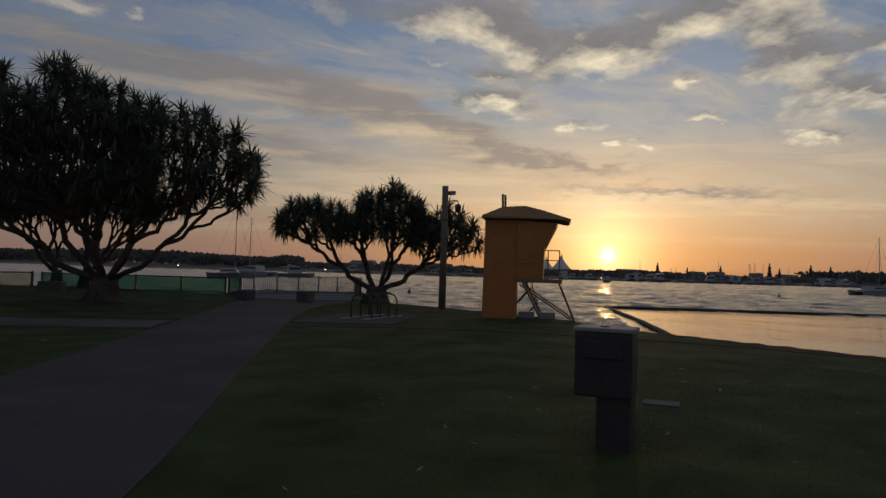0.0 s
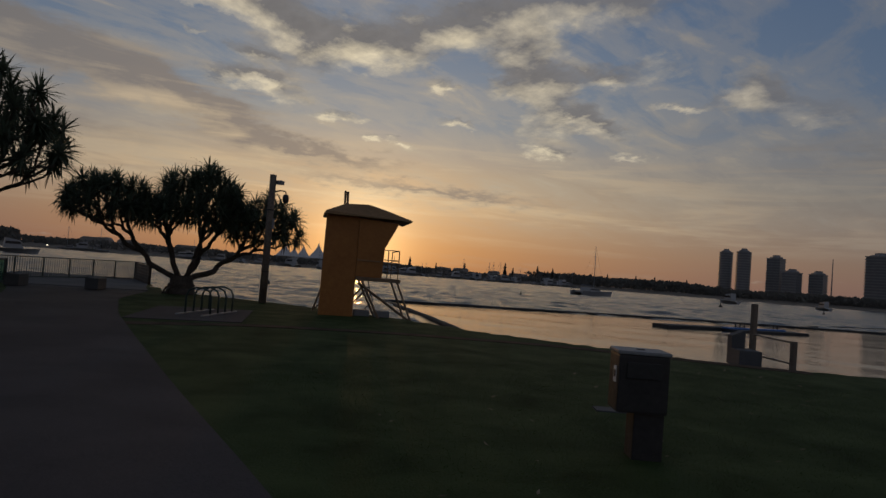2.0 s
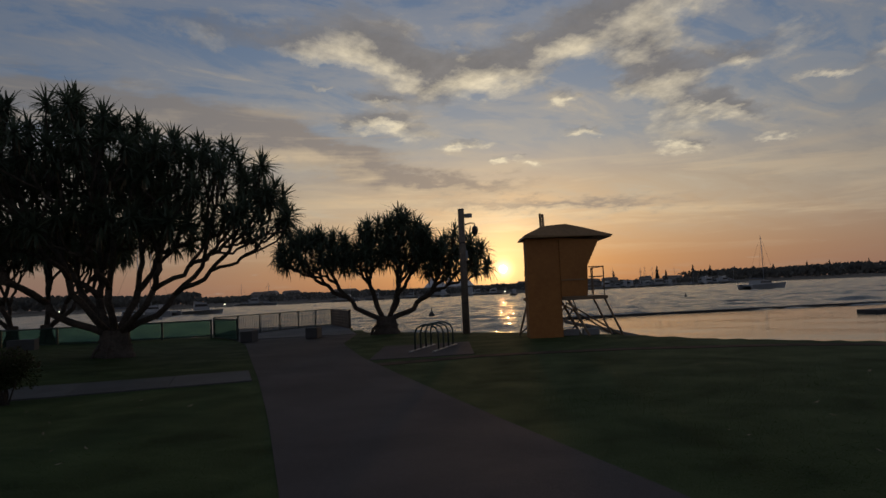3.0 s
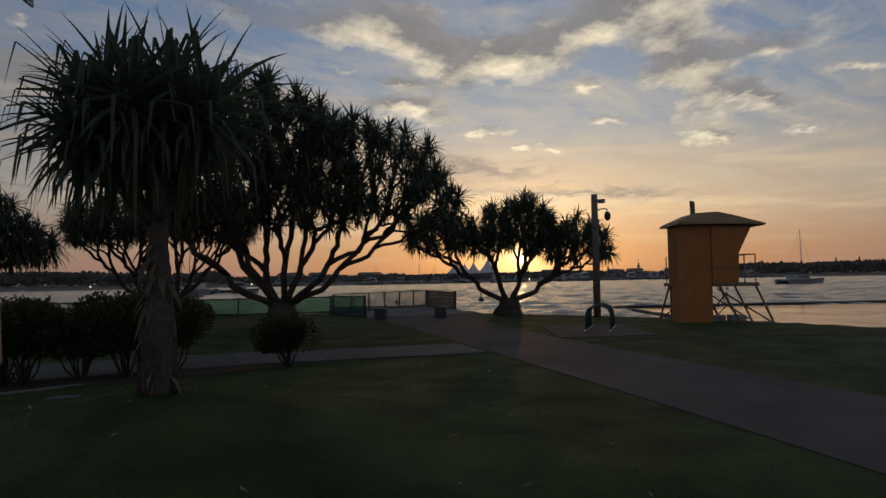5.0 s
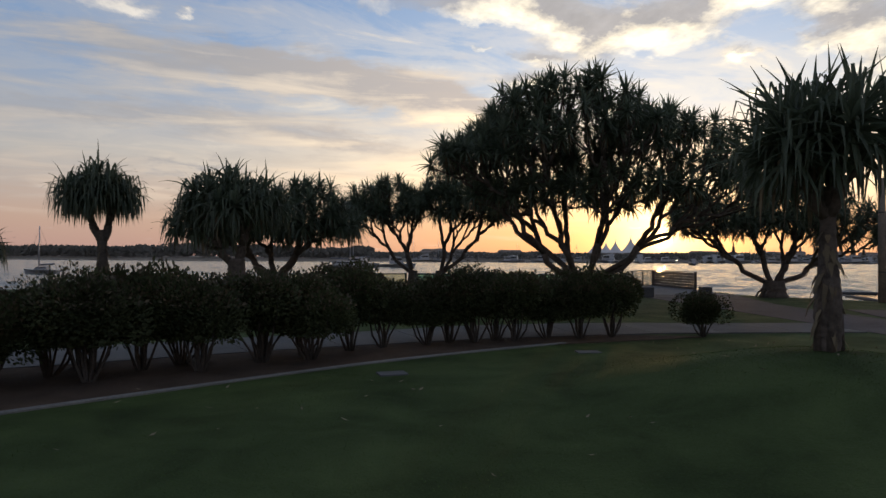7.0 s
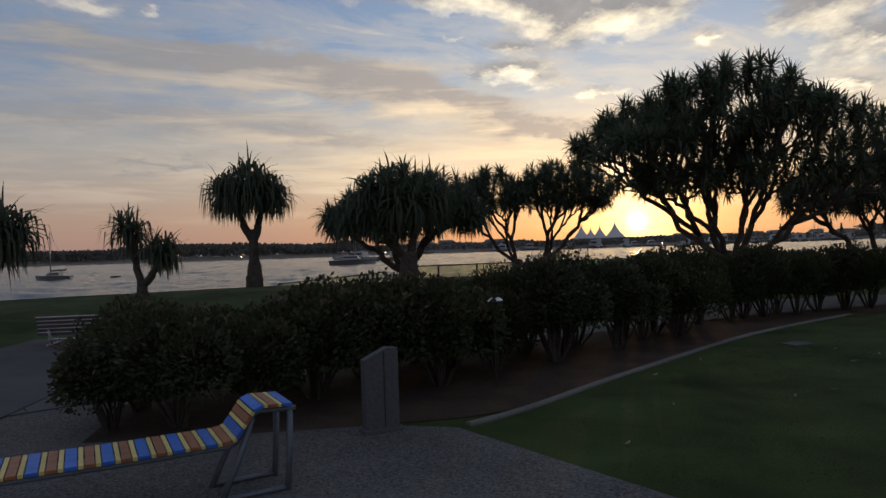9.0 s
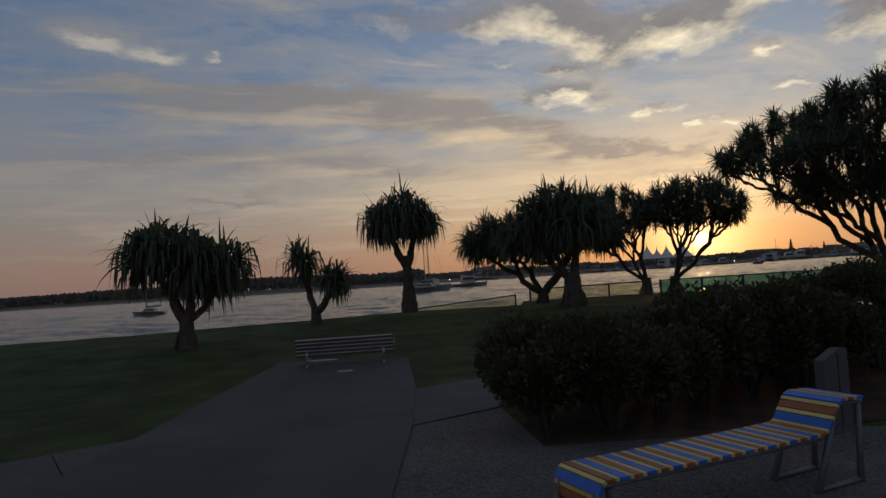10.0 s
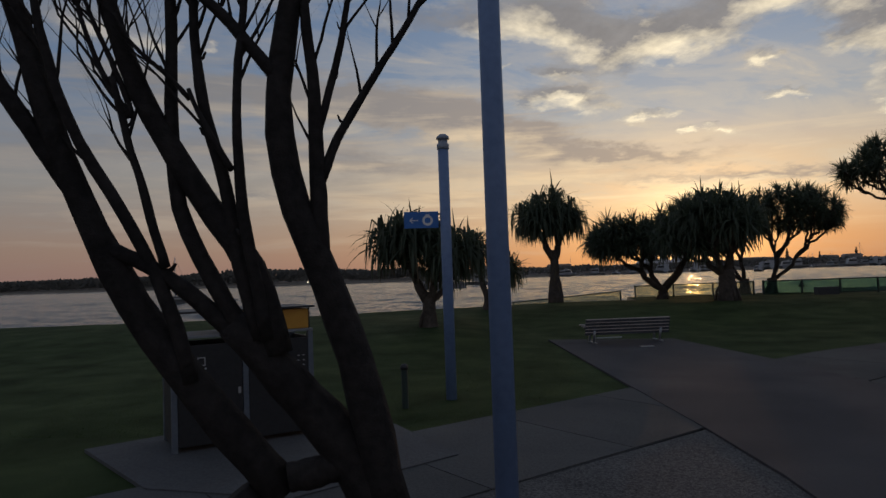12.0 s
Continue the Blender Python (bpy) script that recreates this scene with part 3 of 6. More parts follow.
FOOT = [(-33.0, -1.6), (-29.7, 1.6), (-26.2, 5.0), (-23.2, 7.8), (-19.6, 10.3), (-17.0, 12.2), (-13.4, 14.3), (-9.0, 16.0), (-4.2, 16.9)]


def offset(line, d):
    out = []
    for i, p in enumerate(line):
        a, b = Vector(line[max(i - 1, 0)]), Vector(line[min(i + 1, len(line) - 1)])
        t = (b - a).normalized()
        out.append((p[0] - t.y * d, p[1] + t.x * d))
    return out


footpath = ribbon("footpath", offset(FOOT, 1.03), offset(FOOT, -1.03), MULCH, 0.006, "grey concrete footpath behind the hedge", "footpath", 6)


def footpath_bays(parent):
    """Cast bays with open joints between them."""
    line = resample(FOOT, 0.25)
    run = [0.0]
    for a, b in zip(line, line[1:]):
        run.append(run[-1] + (b - a).length)

    def at(s, side):
        x, y = float(np.interp(s, run, [p.x for p in line])), float(np.interp(s, run, [p.y for p in line]))
        x2, y2 = float(np.interp(s + 0.3, run, [p.x for p in line])), float(np.interp(s + 0.3, run, [p.y for p in line]))
        x0, y0 = float(np.interp(s - 0.3, run, [p.x for p in line])), float(np.interp(s - 0.3, run, [p.y for p in line]))
        t = Vector((x2 - x0, y2 - y0)).normalized()
        return x - t.y * side, y + t.x * side

    s = 0.0
    while s < run[-1] - 0.5:
        e = min(s + 1.85, run[-1])
        verts, faces = [], []
        for i in range(4):
            for k in range(4):
                x, y = at(s + (e - s - 0.014) * i / 3, 1.06 * (1 - 2 * k / 3))
                verts.append((x, y, lawn_z(x, y) + 0.026))
        for i in range(3):
            for k in range(3):
                faces.append((i * 4 + k, i * 4 + k + 1, i * 4 + k + 5, i * 4 + k + 4))
        rim = [0, 1, 2, 3, 7, 11, 15, 14, 13, 12, 8, 4]
        n0 = len(verts)
        verts += [(verts[i][0], verts[i][1], verts[i][2] - 0.09) for i in rim]
        faces += [(rim[i], rim[(i + 1) % 12], n0 + (i + 1) % 12, n0 + i) for i in range(12)]
        mesh_object("bay", verts, faces, BAY, parent)
        s = e


footpath_bays(footpath)
ribbon("side_path", offset([(-1.6, 17.6), (1.5, 18.4), (5.0, 18.0), (9.0, 16.6), (14.0, 12.8)], 0.3),
       offset([(-1.6, 17.6), (1.5, 18.4), (5.0, 18.0), (9.0, 16.6), (14.0, 12.8)], -0.3), MULCH, 0.008, "narrow worn path across the lawn", "path", 4)
ribbon("rack_pad", [(-1.5, 18.9), (-0.9, 23.2)], [(1.3, 18.9), (1.9, 23.2)], PAVING, 0.014, "concrete pad under the bicycle rack", "pad", 6)


def slab(name, outline, mat, lift, label, category, thick=0.12):
    k = len(outline)
    verts = [(x, y, lawn_z(x, y) + lift) for x, y in outline] + [(x, y, lawn_z(x, y) + lift - thick) for x, y in outline]
    faces = [tuple(range(k)), tuple(range(2 * k - 1, k - 1, -1))] + [(i, k + i, k + (i + 1) % k, (i + 1) % k) for i in range(k)]
    ob = mesh_object(name, verts, faces, mat)
    return tagged(ob, label, category, kind="structure")


slab("plaza", [(-52, -30), (-33.8, -3.4), (-29.3, 0.5), (-27.3, 2.4), (-24.5, 5.2), (-23.4, 6.2), (-22.6, 5.0), (-21.2, 4.8), (-19.4, 4.5), (-17.6, 2.4), (-15.0, -2.0), (-8.0, -30)],
     AGGREGATE, 0.012, "exposed-aggregate concrete plaza", "paving")
slab("bench_walk", [(-25.5, -30), (-27.2, 0.6), (-27.4, 2.2), (-27.85, 5.1), (-28.9, 12.0), (-25.85, 11.7), (-24.9, 7.8), (-24.45, 5.3), (-24.0, 2.0), (-19.0, -30)],
     DARK_PAVING, 0.034, "dark rose-grey paved walk ending at a bench", "paving")
slab("bin_slab", [(-34.1, 1.35), (-32.3, 3.35), (-30.9, 2.5), (-30.0, 1.2), (-31.2, -0.1), (-32.6, 0.1)], CONCRETE, 0.038, "concrete slab under the bin enclosure", "pad")
KERB_LINE = [(-19.3, 4.6), (-18.95, 4.8), (-18.0, 6.1), (-16.5, 7.9), (-14.7, 10.0), (-12.6, 11.9), (-11.3, 12.9)]
ribbon("planting_bed", [(-23.6, 6.6), (-22.6, 7.4), (-19.2, 9.8), (-16.8, 11.5), (-13.2, 13.4), (-10.4, 14.5), (-8.3, 14.5)],
       [(-22.9, 4.15), (-21.0, 4.45), (-18.9, 4.95), (-16.6, 7.9), (-14.8, 10.0), (-12.1, 12.4), (-8.2, 14.35)], MULCH, 0.016, "dark mulch bed under the hedge", "bed", 8)


def build_kerb():
    pts = resample(KERB_LINE, 0.5)
    verts, faces = [], []
    for i, p in enumerate(pts):
        t = (pts[min(i + 1, len(pts) - 1)] - pts[max(i - 1, 0)]).normalized()
        nrm = Vector((-t.y, t.x, 0))
        z = lawn_z(p.x, p.y)
        for du, dz in ((-0.045, -0.1), (-0.045, 0.02), (-0.032, 0.032), (0.032, 0.032), (0.045, 0.02), (0.045, -0.1)):
            verts.append((p.x + nrm.x * du, p.y + nrm.y * du, z + dz))
    for i in range(len(pts) - 1):
        for k in range(5):
            faces.append((i * 6 + k, i * 6 + k + 1, i * 6 + 7 + k, i * 6 + 6 + k))
    faces += [(0, 1, 2, 3, 4, 5), tuple(len(verts) - 1 - k for k in range(6))]
    tagged(mesh_object("kerb", verts, faces, KERB), "pale concrete garden edging", "kerb", kind="structure")


build_kerb()
for a, b in (((-29.3, 0.52), (-27.42, 2.36)), ((-24.42, 5.32), (-23.4, 6.2))):
    u = (Vector(b) - Vector(a)).normalized()
    c = (Vector(a) + Vector(b)) / 2
    bm = boxed((-(Vector(b) - Vector(a)).length / 2, -0.024, 0), ((Vector(b) - Vector(a)).length / 2, 0.024, 0.017), 0.008)
    ob = part("joint_strip", bm, BLACK)
    ob.matrix_basis = pose(c.x, c.y, 0, 0, 0, math.degrees(math.atan2(u.y, u.x)))
    tagged(ob, "dark joint strip between two pavings", "joint", kind="structure")


# ---- plants ----
def leaf_data(base, way, length, width, droop, rng, segs=4, fold=0.0, kink=0.0):
    """One strap leaf: a tapering ribbon that bends under its weight, and may be snapped near its end."""
    way = Vector(way).normalized()
    side = way.cross(Vector((0, 0, 1)))
    side = side.normalized() if side.length > 0.05 else Vector((1, 0, 0))
    spin = rng.uniform(-0.5, 0.5)
    up = side.cross(way)
    side = side * math.cos(spin) + up * math.sin(spin)
    verts, faces = [], []
    p, w_dir = Vector(base), way.copy()
    step = length / segs
    for i in range(segs + 1):
        s = i / segs
        w = width * (0.75 + 0.5 * s if s < 0.3 else 0.9 * (1 - ((s - 0.3) / 0.7) ** 1.6)) + 0.004
        if fold:
            verts += [p - side * w / 2, p - up * w * fold, p + side * w / 2]
        else:
            verts += [p - side * w / 2, p + side * w / 2]
        w_dir = (w_dir + Vector((0, 0, -droop * (0.4 + 1.2 * s)))).normalized()
        if kink and i == segs - 2:
            w_dir = (w_dir * 0.25 + Vector((0, 0, -1))).normalized()
        p = p + w_dir * step
    k = 3 if fold else 2
    for i in range(segs):
        for j in range(k - 1):
            faces.append((i * k + j, i * k + j + 1, (i + 1) * k + j + 1, (i + 1) * k + j))
    return verts, faces


def rosette(at, axis, rng, leaves=42, length=0.85, width=0.055, droop=0.25, segs=4, fold=0.0, snapped=0.0):
    """A head of strap leaves in a spiral, the young ones upright and the old ones hanging."""
    chunks = []
    axis = Vector(axis).normalized()
    a = axis.orthogonal().normalized()
    b = axis.cross(a)
    for i in range(leaves):
        f = (i + 0.5) / leaves
        tilt = radians(8 + 122 * f ** 0.8 + rng.uniform(-9, 9))
        an = i * 2.39996 + rng.uniform(-0.25, 0.25)
        way = axis * math.cos(tilt) + (a * math.cos(an) + b * math.sin(an)) * math.sin(tilt)
        base = Vector(at) + axis * (0.16 * (1 - f)) * length
        chunks.append(leaf_data(base, way, length * rng.uniform(0.75, 1.12) * (0.8 + 0.3 * math.sin(math.pi * f)), width * rng.uniform(0.8, 1.2),
                                droop * (0.5 + 0.9 * f), rng, segs, fold, rng.random() < snapped))
    return chunks


def curve_points(a, b, start_dir, rng, bend=0.5, count=5, wob=0.05):
    a, b = Vector(a), Vector(b)
    ln = (b - a).length
    c1 = a + Vector(start_dir).normalized() * ln * bend
    c2 = b - Vector((0, 0, 1)) * ln * 0.28
    out = []
    for i in range(count + 1):
        t = i / count
        p = a * (1 - t) ** 3 + c1 * 3 * t * (1 - t) ** 2 + c2 * 3 * t * t * (1 - t) + b * t ** 3
        if 0 < i < count:
            p += Vector((rng.uniform(-1, 1), rng.uniform(-1, 1), rng.uniform(-1, 1))) * ln * wob
        out.append(p)
    return out


def split_two(points, rng):
    """Two clusters of points, by a few rounds of nearest means."""
    far = max(points, key=lambda p: (p - points[0]).length)
    other = max(points, key=lambda p: (p - far).length)
    c = [far.copy(), other.copy()]
    for _ in range(5):
        groups = ([], [])
        for p in points:
            groups[0 if (p - c[0]).length <= (p - c[1]).length else 1].append(p)
        if not groups[0] or not groups[1]:
            h = len(points) // 2
            return points[:h], points[h:]
        c = [sum(q, Vector()) / len(q) for q in groups]
    return groups


def grow(start, way, targets, unit, rng, chunks, tips, power=0.5, reach=0.42):
    """Limbs that fork in two again and again until each one ends in a head of leaves."""
    r0 = unit * len(targets) ** power
    if len(targets) == 1:
        pts = curve_points(start, targets[0], way, rng, 0.4, 4)
        chunks.append(tube_data(pts, [r0 * (1.1 - 0.25 * i / 4) for i in range(5)], 7))
        tips.append((targets[0], (pts[-1] - pts[-2]).normalized()))
        return
    centre = sum(targets, Vector()) / len(targets)
    node = Vector(start).lerp(centre, reach * rng.uniform(0.85, 1.15))
    node.z -= 0.10 * (centre - Vector(start)).length
    pts = curve_points(start, node, way, rng, 0.38, 4, 0.035)
    r1 = r0 * 0.9
    chunks.append(tube_data(pts, [r0 + (r1 - r0) * i / 4 for i in range(5)], 8))
    out_dir = (pts[-1] - pts[-2]).normalized()
    for grp in split_two(targets, rng):
        aim = (sum(grp, Vector()) / len(grp) - node).normalized()
        grow(node, (out_dir * 0.45 + aim * 0.75).normalized(), grp, unit, rng, chunks, tips, power, reach)


def in_lobes(lobes, count, rng, apart, floor=-0.22, inner=0.66):
    """Places for heads of leaves, on the upper shells of a crown's lobes."""
    out, tries = [], 0
    while len(out) < count and tries < count * 200:
        tries += 1
        cx, cy, cz, rx, ry, rz = rng.choices(lobes, [l[3] * l[4] for l in lobes])[0]
        an, up = rng.uniform(0, 2 * math.pi), rng.uniform(floor, 1.0)
        h = math.sqrt(max(0.0, 1 - up * up))
        s = rng.uniform(inner, 1.0)
        p = Vector((cx + rx * h * math.cos(an) * s, cy + ry * h * math.sin(an) * s, cz + rz * up * s))
        if any(((p.x - l[0]) / l[3]) ** 2 + ((p.y - l[1]) / l[4]) ** 2 + ((p.z - l[2]) / l[5]) ** 2 < 0.42 for l in lobes):
            continue
        if all((p - q).length > apart for q in out):
            out.append(p)
    return out


def pandanus(at, lobes, count, seed, label, trunk_r=0.4, trunk_h=0.7, unit=0.05, leaf=0.85, width=0.055, droop=0.25, leaves=40, limbs=3, apart=0.62,
             stems=((0, 0),), fold=0.0, segs=4, snapped=0.15, turn=0.0, prop=True, skirt=(0.22, 0.34, 0.55), power=0.5, floor=-0.22, inner=0.66):
    """A screw palm: a short stout trunk, forking limbs, and heads of strap leaves over a dome."""
    rng = random.Random(seed)
    thing = empty("pandanus_tree", at, turn, label, "tree", "pandanus trees")
    heads = in_lobes(lobes, count, rng, apart, floor, inner)
    wood, tips = [], []
    for k, (sx, sy) in enumerate(stems):
        mine = [p for p in heads if min(range(len(stems)), key=lambda i: (p.xy - Vector(stems[i])).length) == k]
        if not mine:
            continue
        prof, rings = [(-0.25, 1.25)], max(5, int(trunk_h / 0.075))
        for i in range(rings + 1):
            f = i / rings
            prof.append((f * trunk_h, (1.16 - 0.38 * f ** 0.6) * (1.05 if i % 2 else 0.955) * (1 + 0.10 * noise.noise(Vector((f * 9, seed, k))))
                         * (1 + (skirt[2] * math.exp(-((f * trunk_h - skirt[0]) / skirt[1]) ** 2) if trunk_h > 1.5 else 0.0))))
        sway = [(0.10 * trunk_h * noise.noise(Vector((h * 1.1, seed, 5 + q))) * min(1.0, max(0.0, h)) * (1 - max(0.0, h) / trunk_h) for q in (0, 1)) for h, _ in prof]
        pts = [(sx + dx, sy + dy, h) for (dx, dy), (h, _) in zip(sway, prof)]
        wood.append(tube_data(pts, [trunk_r * r * rng.uniform(0.97, 1.03) for _, r in prof], 12))
        top = Vector((sx, sy, trunk_h * 0.82))
        groups = [mine]
        while len(groups) < min(limbs, len(mine)):
            groups.sort(key=len)
            groups += list(split_two(groups.pop(), rng))
        for grp in groups:
            c = sum(grp, Vector()) / len(grp)
            flat = (c.xy - top.xy)
            way = Vector((flat.x, flat.y, max(0.5, c.z - top.z) * 0.75)).normalized()
            grow(top + Vector((way.x, way.y, 0)) * trunk_r * 0.45, way, grp, unit, rng, wood, tips, power)
        if prop:
            for q in range(5):
                an = rng.uniform(0, 2 * math.pi)
                o = Vector((math.cos(an), math.sin(an), 0))
                wood.append(tube_data([Vector((sx, sy, trunk_h * 0.55)) + o * trunk_r * 0.6, Vector((sx, sy, trunk_h * 0.3)) + o * trunk_r * 1.15,
                                       Vector((sx, sy, -0.1)) + o * trunk_r * 1.4], [0.05, 0.045, 0.05], 6))
    v, f = join_data(wood)
    mesh_object("trunk", v, f, BARK, thing, "grey-brown ringed trunk and forking limbs", smooth=True)
    green, dry = [], []
    for p, way in tips:
        axis = (Vector((p.x, p.y, 0)).normalized() * 0.35 + Vector((0, 0, 1)) + way * 0.5)
        green += rosette(p, axis, rng, leaves, leaf * rng.uniform(0.85, 1.15), width, droop, segs, fold, snapped)
        for _ in range(3):
            an = rng.uniform(0, 2 * math.pi)
            dry.append(leaf_data(p - axis.normalized() * 0.1, (math.cos(an), math.sin(an), -0.9), leaf * rng.uniform(0.5, 0.95), width * 0.8, 0.8, rng, segs))
    if trunk_h > 1.5:
        for _ in range(60):
            an, h = rng.uniform(0, 2 * math.pi), rng.uniform(0.05, 0.75) * trunk_h
            o = Vector((math.cos(an), math.sin(an), 0))
            dry.append(leaf_data(o * trunk_r * 0.8 + Vector((0, 0, h)), o * 0.6 + Vector((0, 0, -0.5)), rng.uniform(0.12, 0.36), 0.065, 0.6, rng, 3))
    v, f = join_data(green)
    mesh_object("crown", v, f, LEAF, thing, "dark green strap leaves in spiky heads")
    v, f = join_data(dry)
    mesh_object("dead_foliage", v, f, LEAF_DRY, thing, "dry brown hanging leaves")
    return thing


def build_trees():
    # the great spreading tree by the lookout
    pandanus((-9.6, 24.2, lawn_z(-9.6, 24.2)), [(-0.7, -2.2, 5.1, 3.7, 3.2, 2.6), (2.4, -0.6, 4.6, 3.3, 3.2, 2.3), (-3.8, -3.0, 4.7, 1.8, 1.8, 0.8), (4.6, -1.6, 3.7, 1.5, 1.8, 1.1),
             (-2.6, 2.6, 5.1, 3.1, 2.5, 2.5), (0.3, -0.8, 3.6, 5.0, 3.6, 1.3)], 400, 11, "large spreading screw palm with many spiky heads", 0.55, 0.9, 0.032, 0.68, 0.064, 0.12, 43, 8, 0.36,
             power=0.33, floor=0.02, inner=0.72)
    # the tree by the camera pole
    pandanus((-0.5, 30.3, 0), [(-2.9, 0, 3.2, 1.8, 1.8, 1.3), (0.5, 0, 3.7, 1.7, 1.9, 1.5), (3.1, -0.2, 2.8, 1.6, 1.7, 1.5), (0.2, 0, 3.1, 3.3, 1.8, 0.8)], 185, 5,
             "low screw palm with three leafy lobes on a stout trunk", 0.55, 0.75, 0.034, 0.68, 0.064, 0.24, 42, 5, 0.36, power=0.34, floor=-0.28, inner=0.68)
    # the twin-stemmed tree by the glass fence
    pandanus((-16.2, 34.0, 0.12), [(-2.6, 0, 4.0, 2.3, 2.2, 1.6), (1.4, 0, 4.2, 2.7, 2.4, 1.8), (-0.4, 0, 3.9, 4.2, 2.3, 0.9)], 185, 8, "twin-stemmed screw palm beside the glass fence", 0.30, 0.9, 0.034,
             0.74, 0.07, 0.22, 42, 3, 0.36, stems=((-1.2, 0), (0.25, 0)), power=0.33, floor=-0.30, inner=0.68)
    # the dense pair at the end of the fence
    pandanus((-21.8, 21.5, lawn_z(-21.8, 21.5)), [(-0.2, 0, 2.9, 1.6, 1.4, 1.1), (-1.4, 0.2, 2.3, 1.2, 1.0, 0.9)], 34, 21, "dense screw palm with a flared trunk base", 0.36, 1.2, 0.04,
             1.1, 0.080, 0.38, 50, 3, 0.36, snapped=0.6)
    pandanus((-22.9, 28.6, lawn_z(-22.9, 28.6)), [(-1.6, 0, 2.7, 2.0, 1.9, 1.3), (1.4, 0, 3.1, 2.4, 2.1, 1.6), (0, 0, 2.6, 3.4, 2.0, 1.0)], 115, 9, "broad low screw palm with a leaning trunk", 0.28, 0.7, 0.027,
             0.95, 0.08, 0.36, 46, 3, 0.36)
    # three small ones along the shore
    pandanus((-28.3, 23.9, lawn_z(-28.3, 23.9)), [(-0.15, 0, 3.6, 1.2, 1.1, 0.8)], 22, 31, "slender screw palm with a round hanging crown", 0.215, 2.3, 0.05,
             1.28, 0.080, 0.46, 56, 2, 0.36, snapped=0.8)
    pandanus((-31.0, 20.3, lawn_z(-31.0, 20.3)), [(-0.4, 0, 2.1, 0.35, 0.4, 0.4), (0.7, 0, 1.35, 0.4, 0.4, 0.3)], 9, 34, "small forked screw palm with hanging leaves", 0.20, 0.5, 0.065,
             1.05, 0.075, 0.34, 48, 2, 0.3, snapped=0.7)
    pandanus((-32.3, 13.9, lawn_z(-32.3, 13.9)), [(-0.45, 0, 2.35, 1.05, 0.95, 0.65), (0.85, 0, 1.9, 0.8, 0.8, 0.6)], 26, 37, "screw palm with drooping heads and dead leaves", 0.22, 0.9, 0.045,
             1.15, 0.080, 0.42, 50, 3, 0.34, snapped=0.8)
    # the one that stands nearest, on its mound
    pandanus((-8.55, 8.0, lawn_z(-8.55, 8.0)), [(-0.05, 0, 2.58, 0.66, 0.66, 0.28), (-0.35, 0.1, 2.30, 0.5, 0.5, 0.15)], 18, 44, "screw palm with ragged bark and long snapped leaves", 0.108, 2.0, 0.035,
             0.94, 0.058, 0.13, 44, 4, 0.28, fold=0.25, segs=6, snapped=0.6, skirt=(0.5, 0.5, 0.45))


build_trees()


def shrub_mesh(seed, height, width, leaves):
    rng = random.Random(seed)
    lumps = []
    for _ in range(12):
        an, r = rng.uniform(0, 2 * math.pi), rng.uniform(0, 0.33) * width
        lumps.append((Vector((r * math.cos(an), r * math.sin(an), height * rng.uniform(0.55, 0.80))), width * rng.uniform(0.22, 0.34)))
    wood = []
    for c, r in lumps:
        foot = Vector((c.x * 0.18, c.y * 0.18, 0))
        wood.append(tube_data(curve_points(foot, c, (c.x * 0.8, c.y * 0.8, 0.9), rng, 0.4, 4, 0.04), [0.024, 0.02, 0.017, 0.013, 0.009], 5))
    green, red = [], []
    for i in range(leaves):
        c, r = rng.choice(lumps)
        d = Vector((rng.gauss(0, 1), rng.gauss(0, 1), rng.gauss(0.15, 0.85))).normalized()
        p = c + d * r * rng.uniform(0.45, 1.0) ** 0.5
        if p.z < height * 0.36:
            continue
        way = (d + Vector((rng.uniform(-1, 1), rng.uniform(-1, 1), rng.uniform(-0.4, 1.0))) * 0.7).normalized()
        s = rng.uniform(0.040, 0.078)
        side = way.orthogonal().normalized() * s * 0.32
        quad = ([p, p + way * s * 0.5 + side, p + way * s, p + way * s * 0.5 - side], [(0, 1, 2, 3)])
        (red if p.z > height * 0.72 and rng.random() < 0.30 else green).append(quad)
    # upright young shoots
    for _ in range(26):
        c, r = rng.choice(lumps)
        p = c + Vector((rng.uniform(-0.7, 0.7) * r, rng.uniform(-0.7, 0.7) * r, r * 0.75))
        for k in range(7):
            q = p + Vector((0, 0, 0.022 * k))
            an = rng.uniform(0, 6.28)
            way = Vector((math.cos(an), math.sin(an), 0.8)).normalized()
            side = way.orthogonal().normalized() * 0.018
            (red if k > 3 else green).append(([q, q + way * 0.035 + side, q + way * 0.075, q + way * 0.035 - side], [(0, 1, 2, 3)]))
    return join_data(wood), join_data(green), join_data(red)


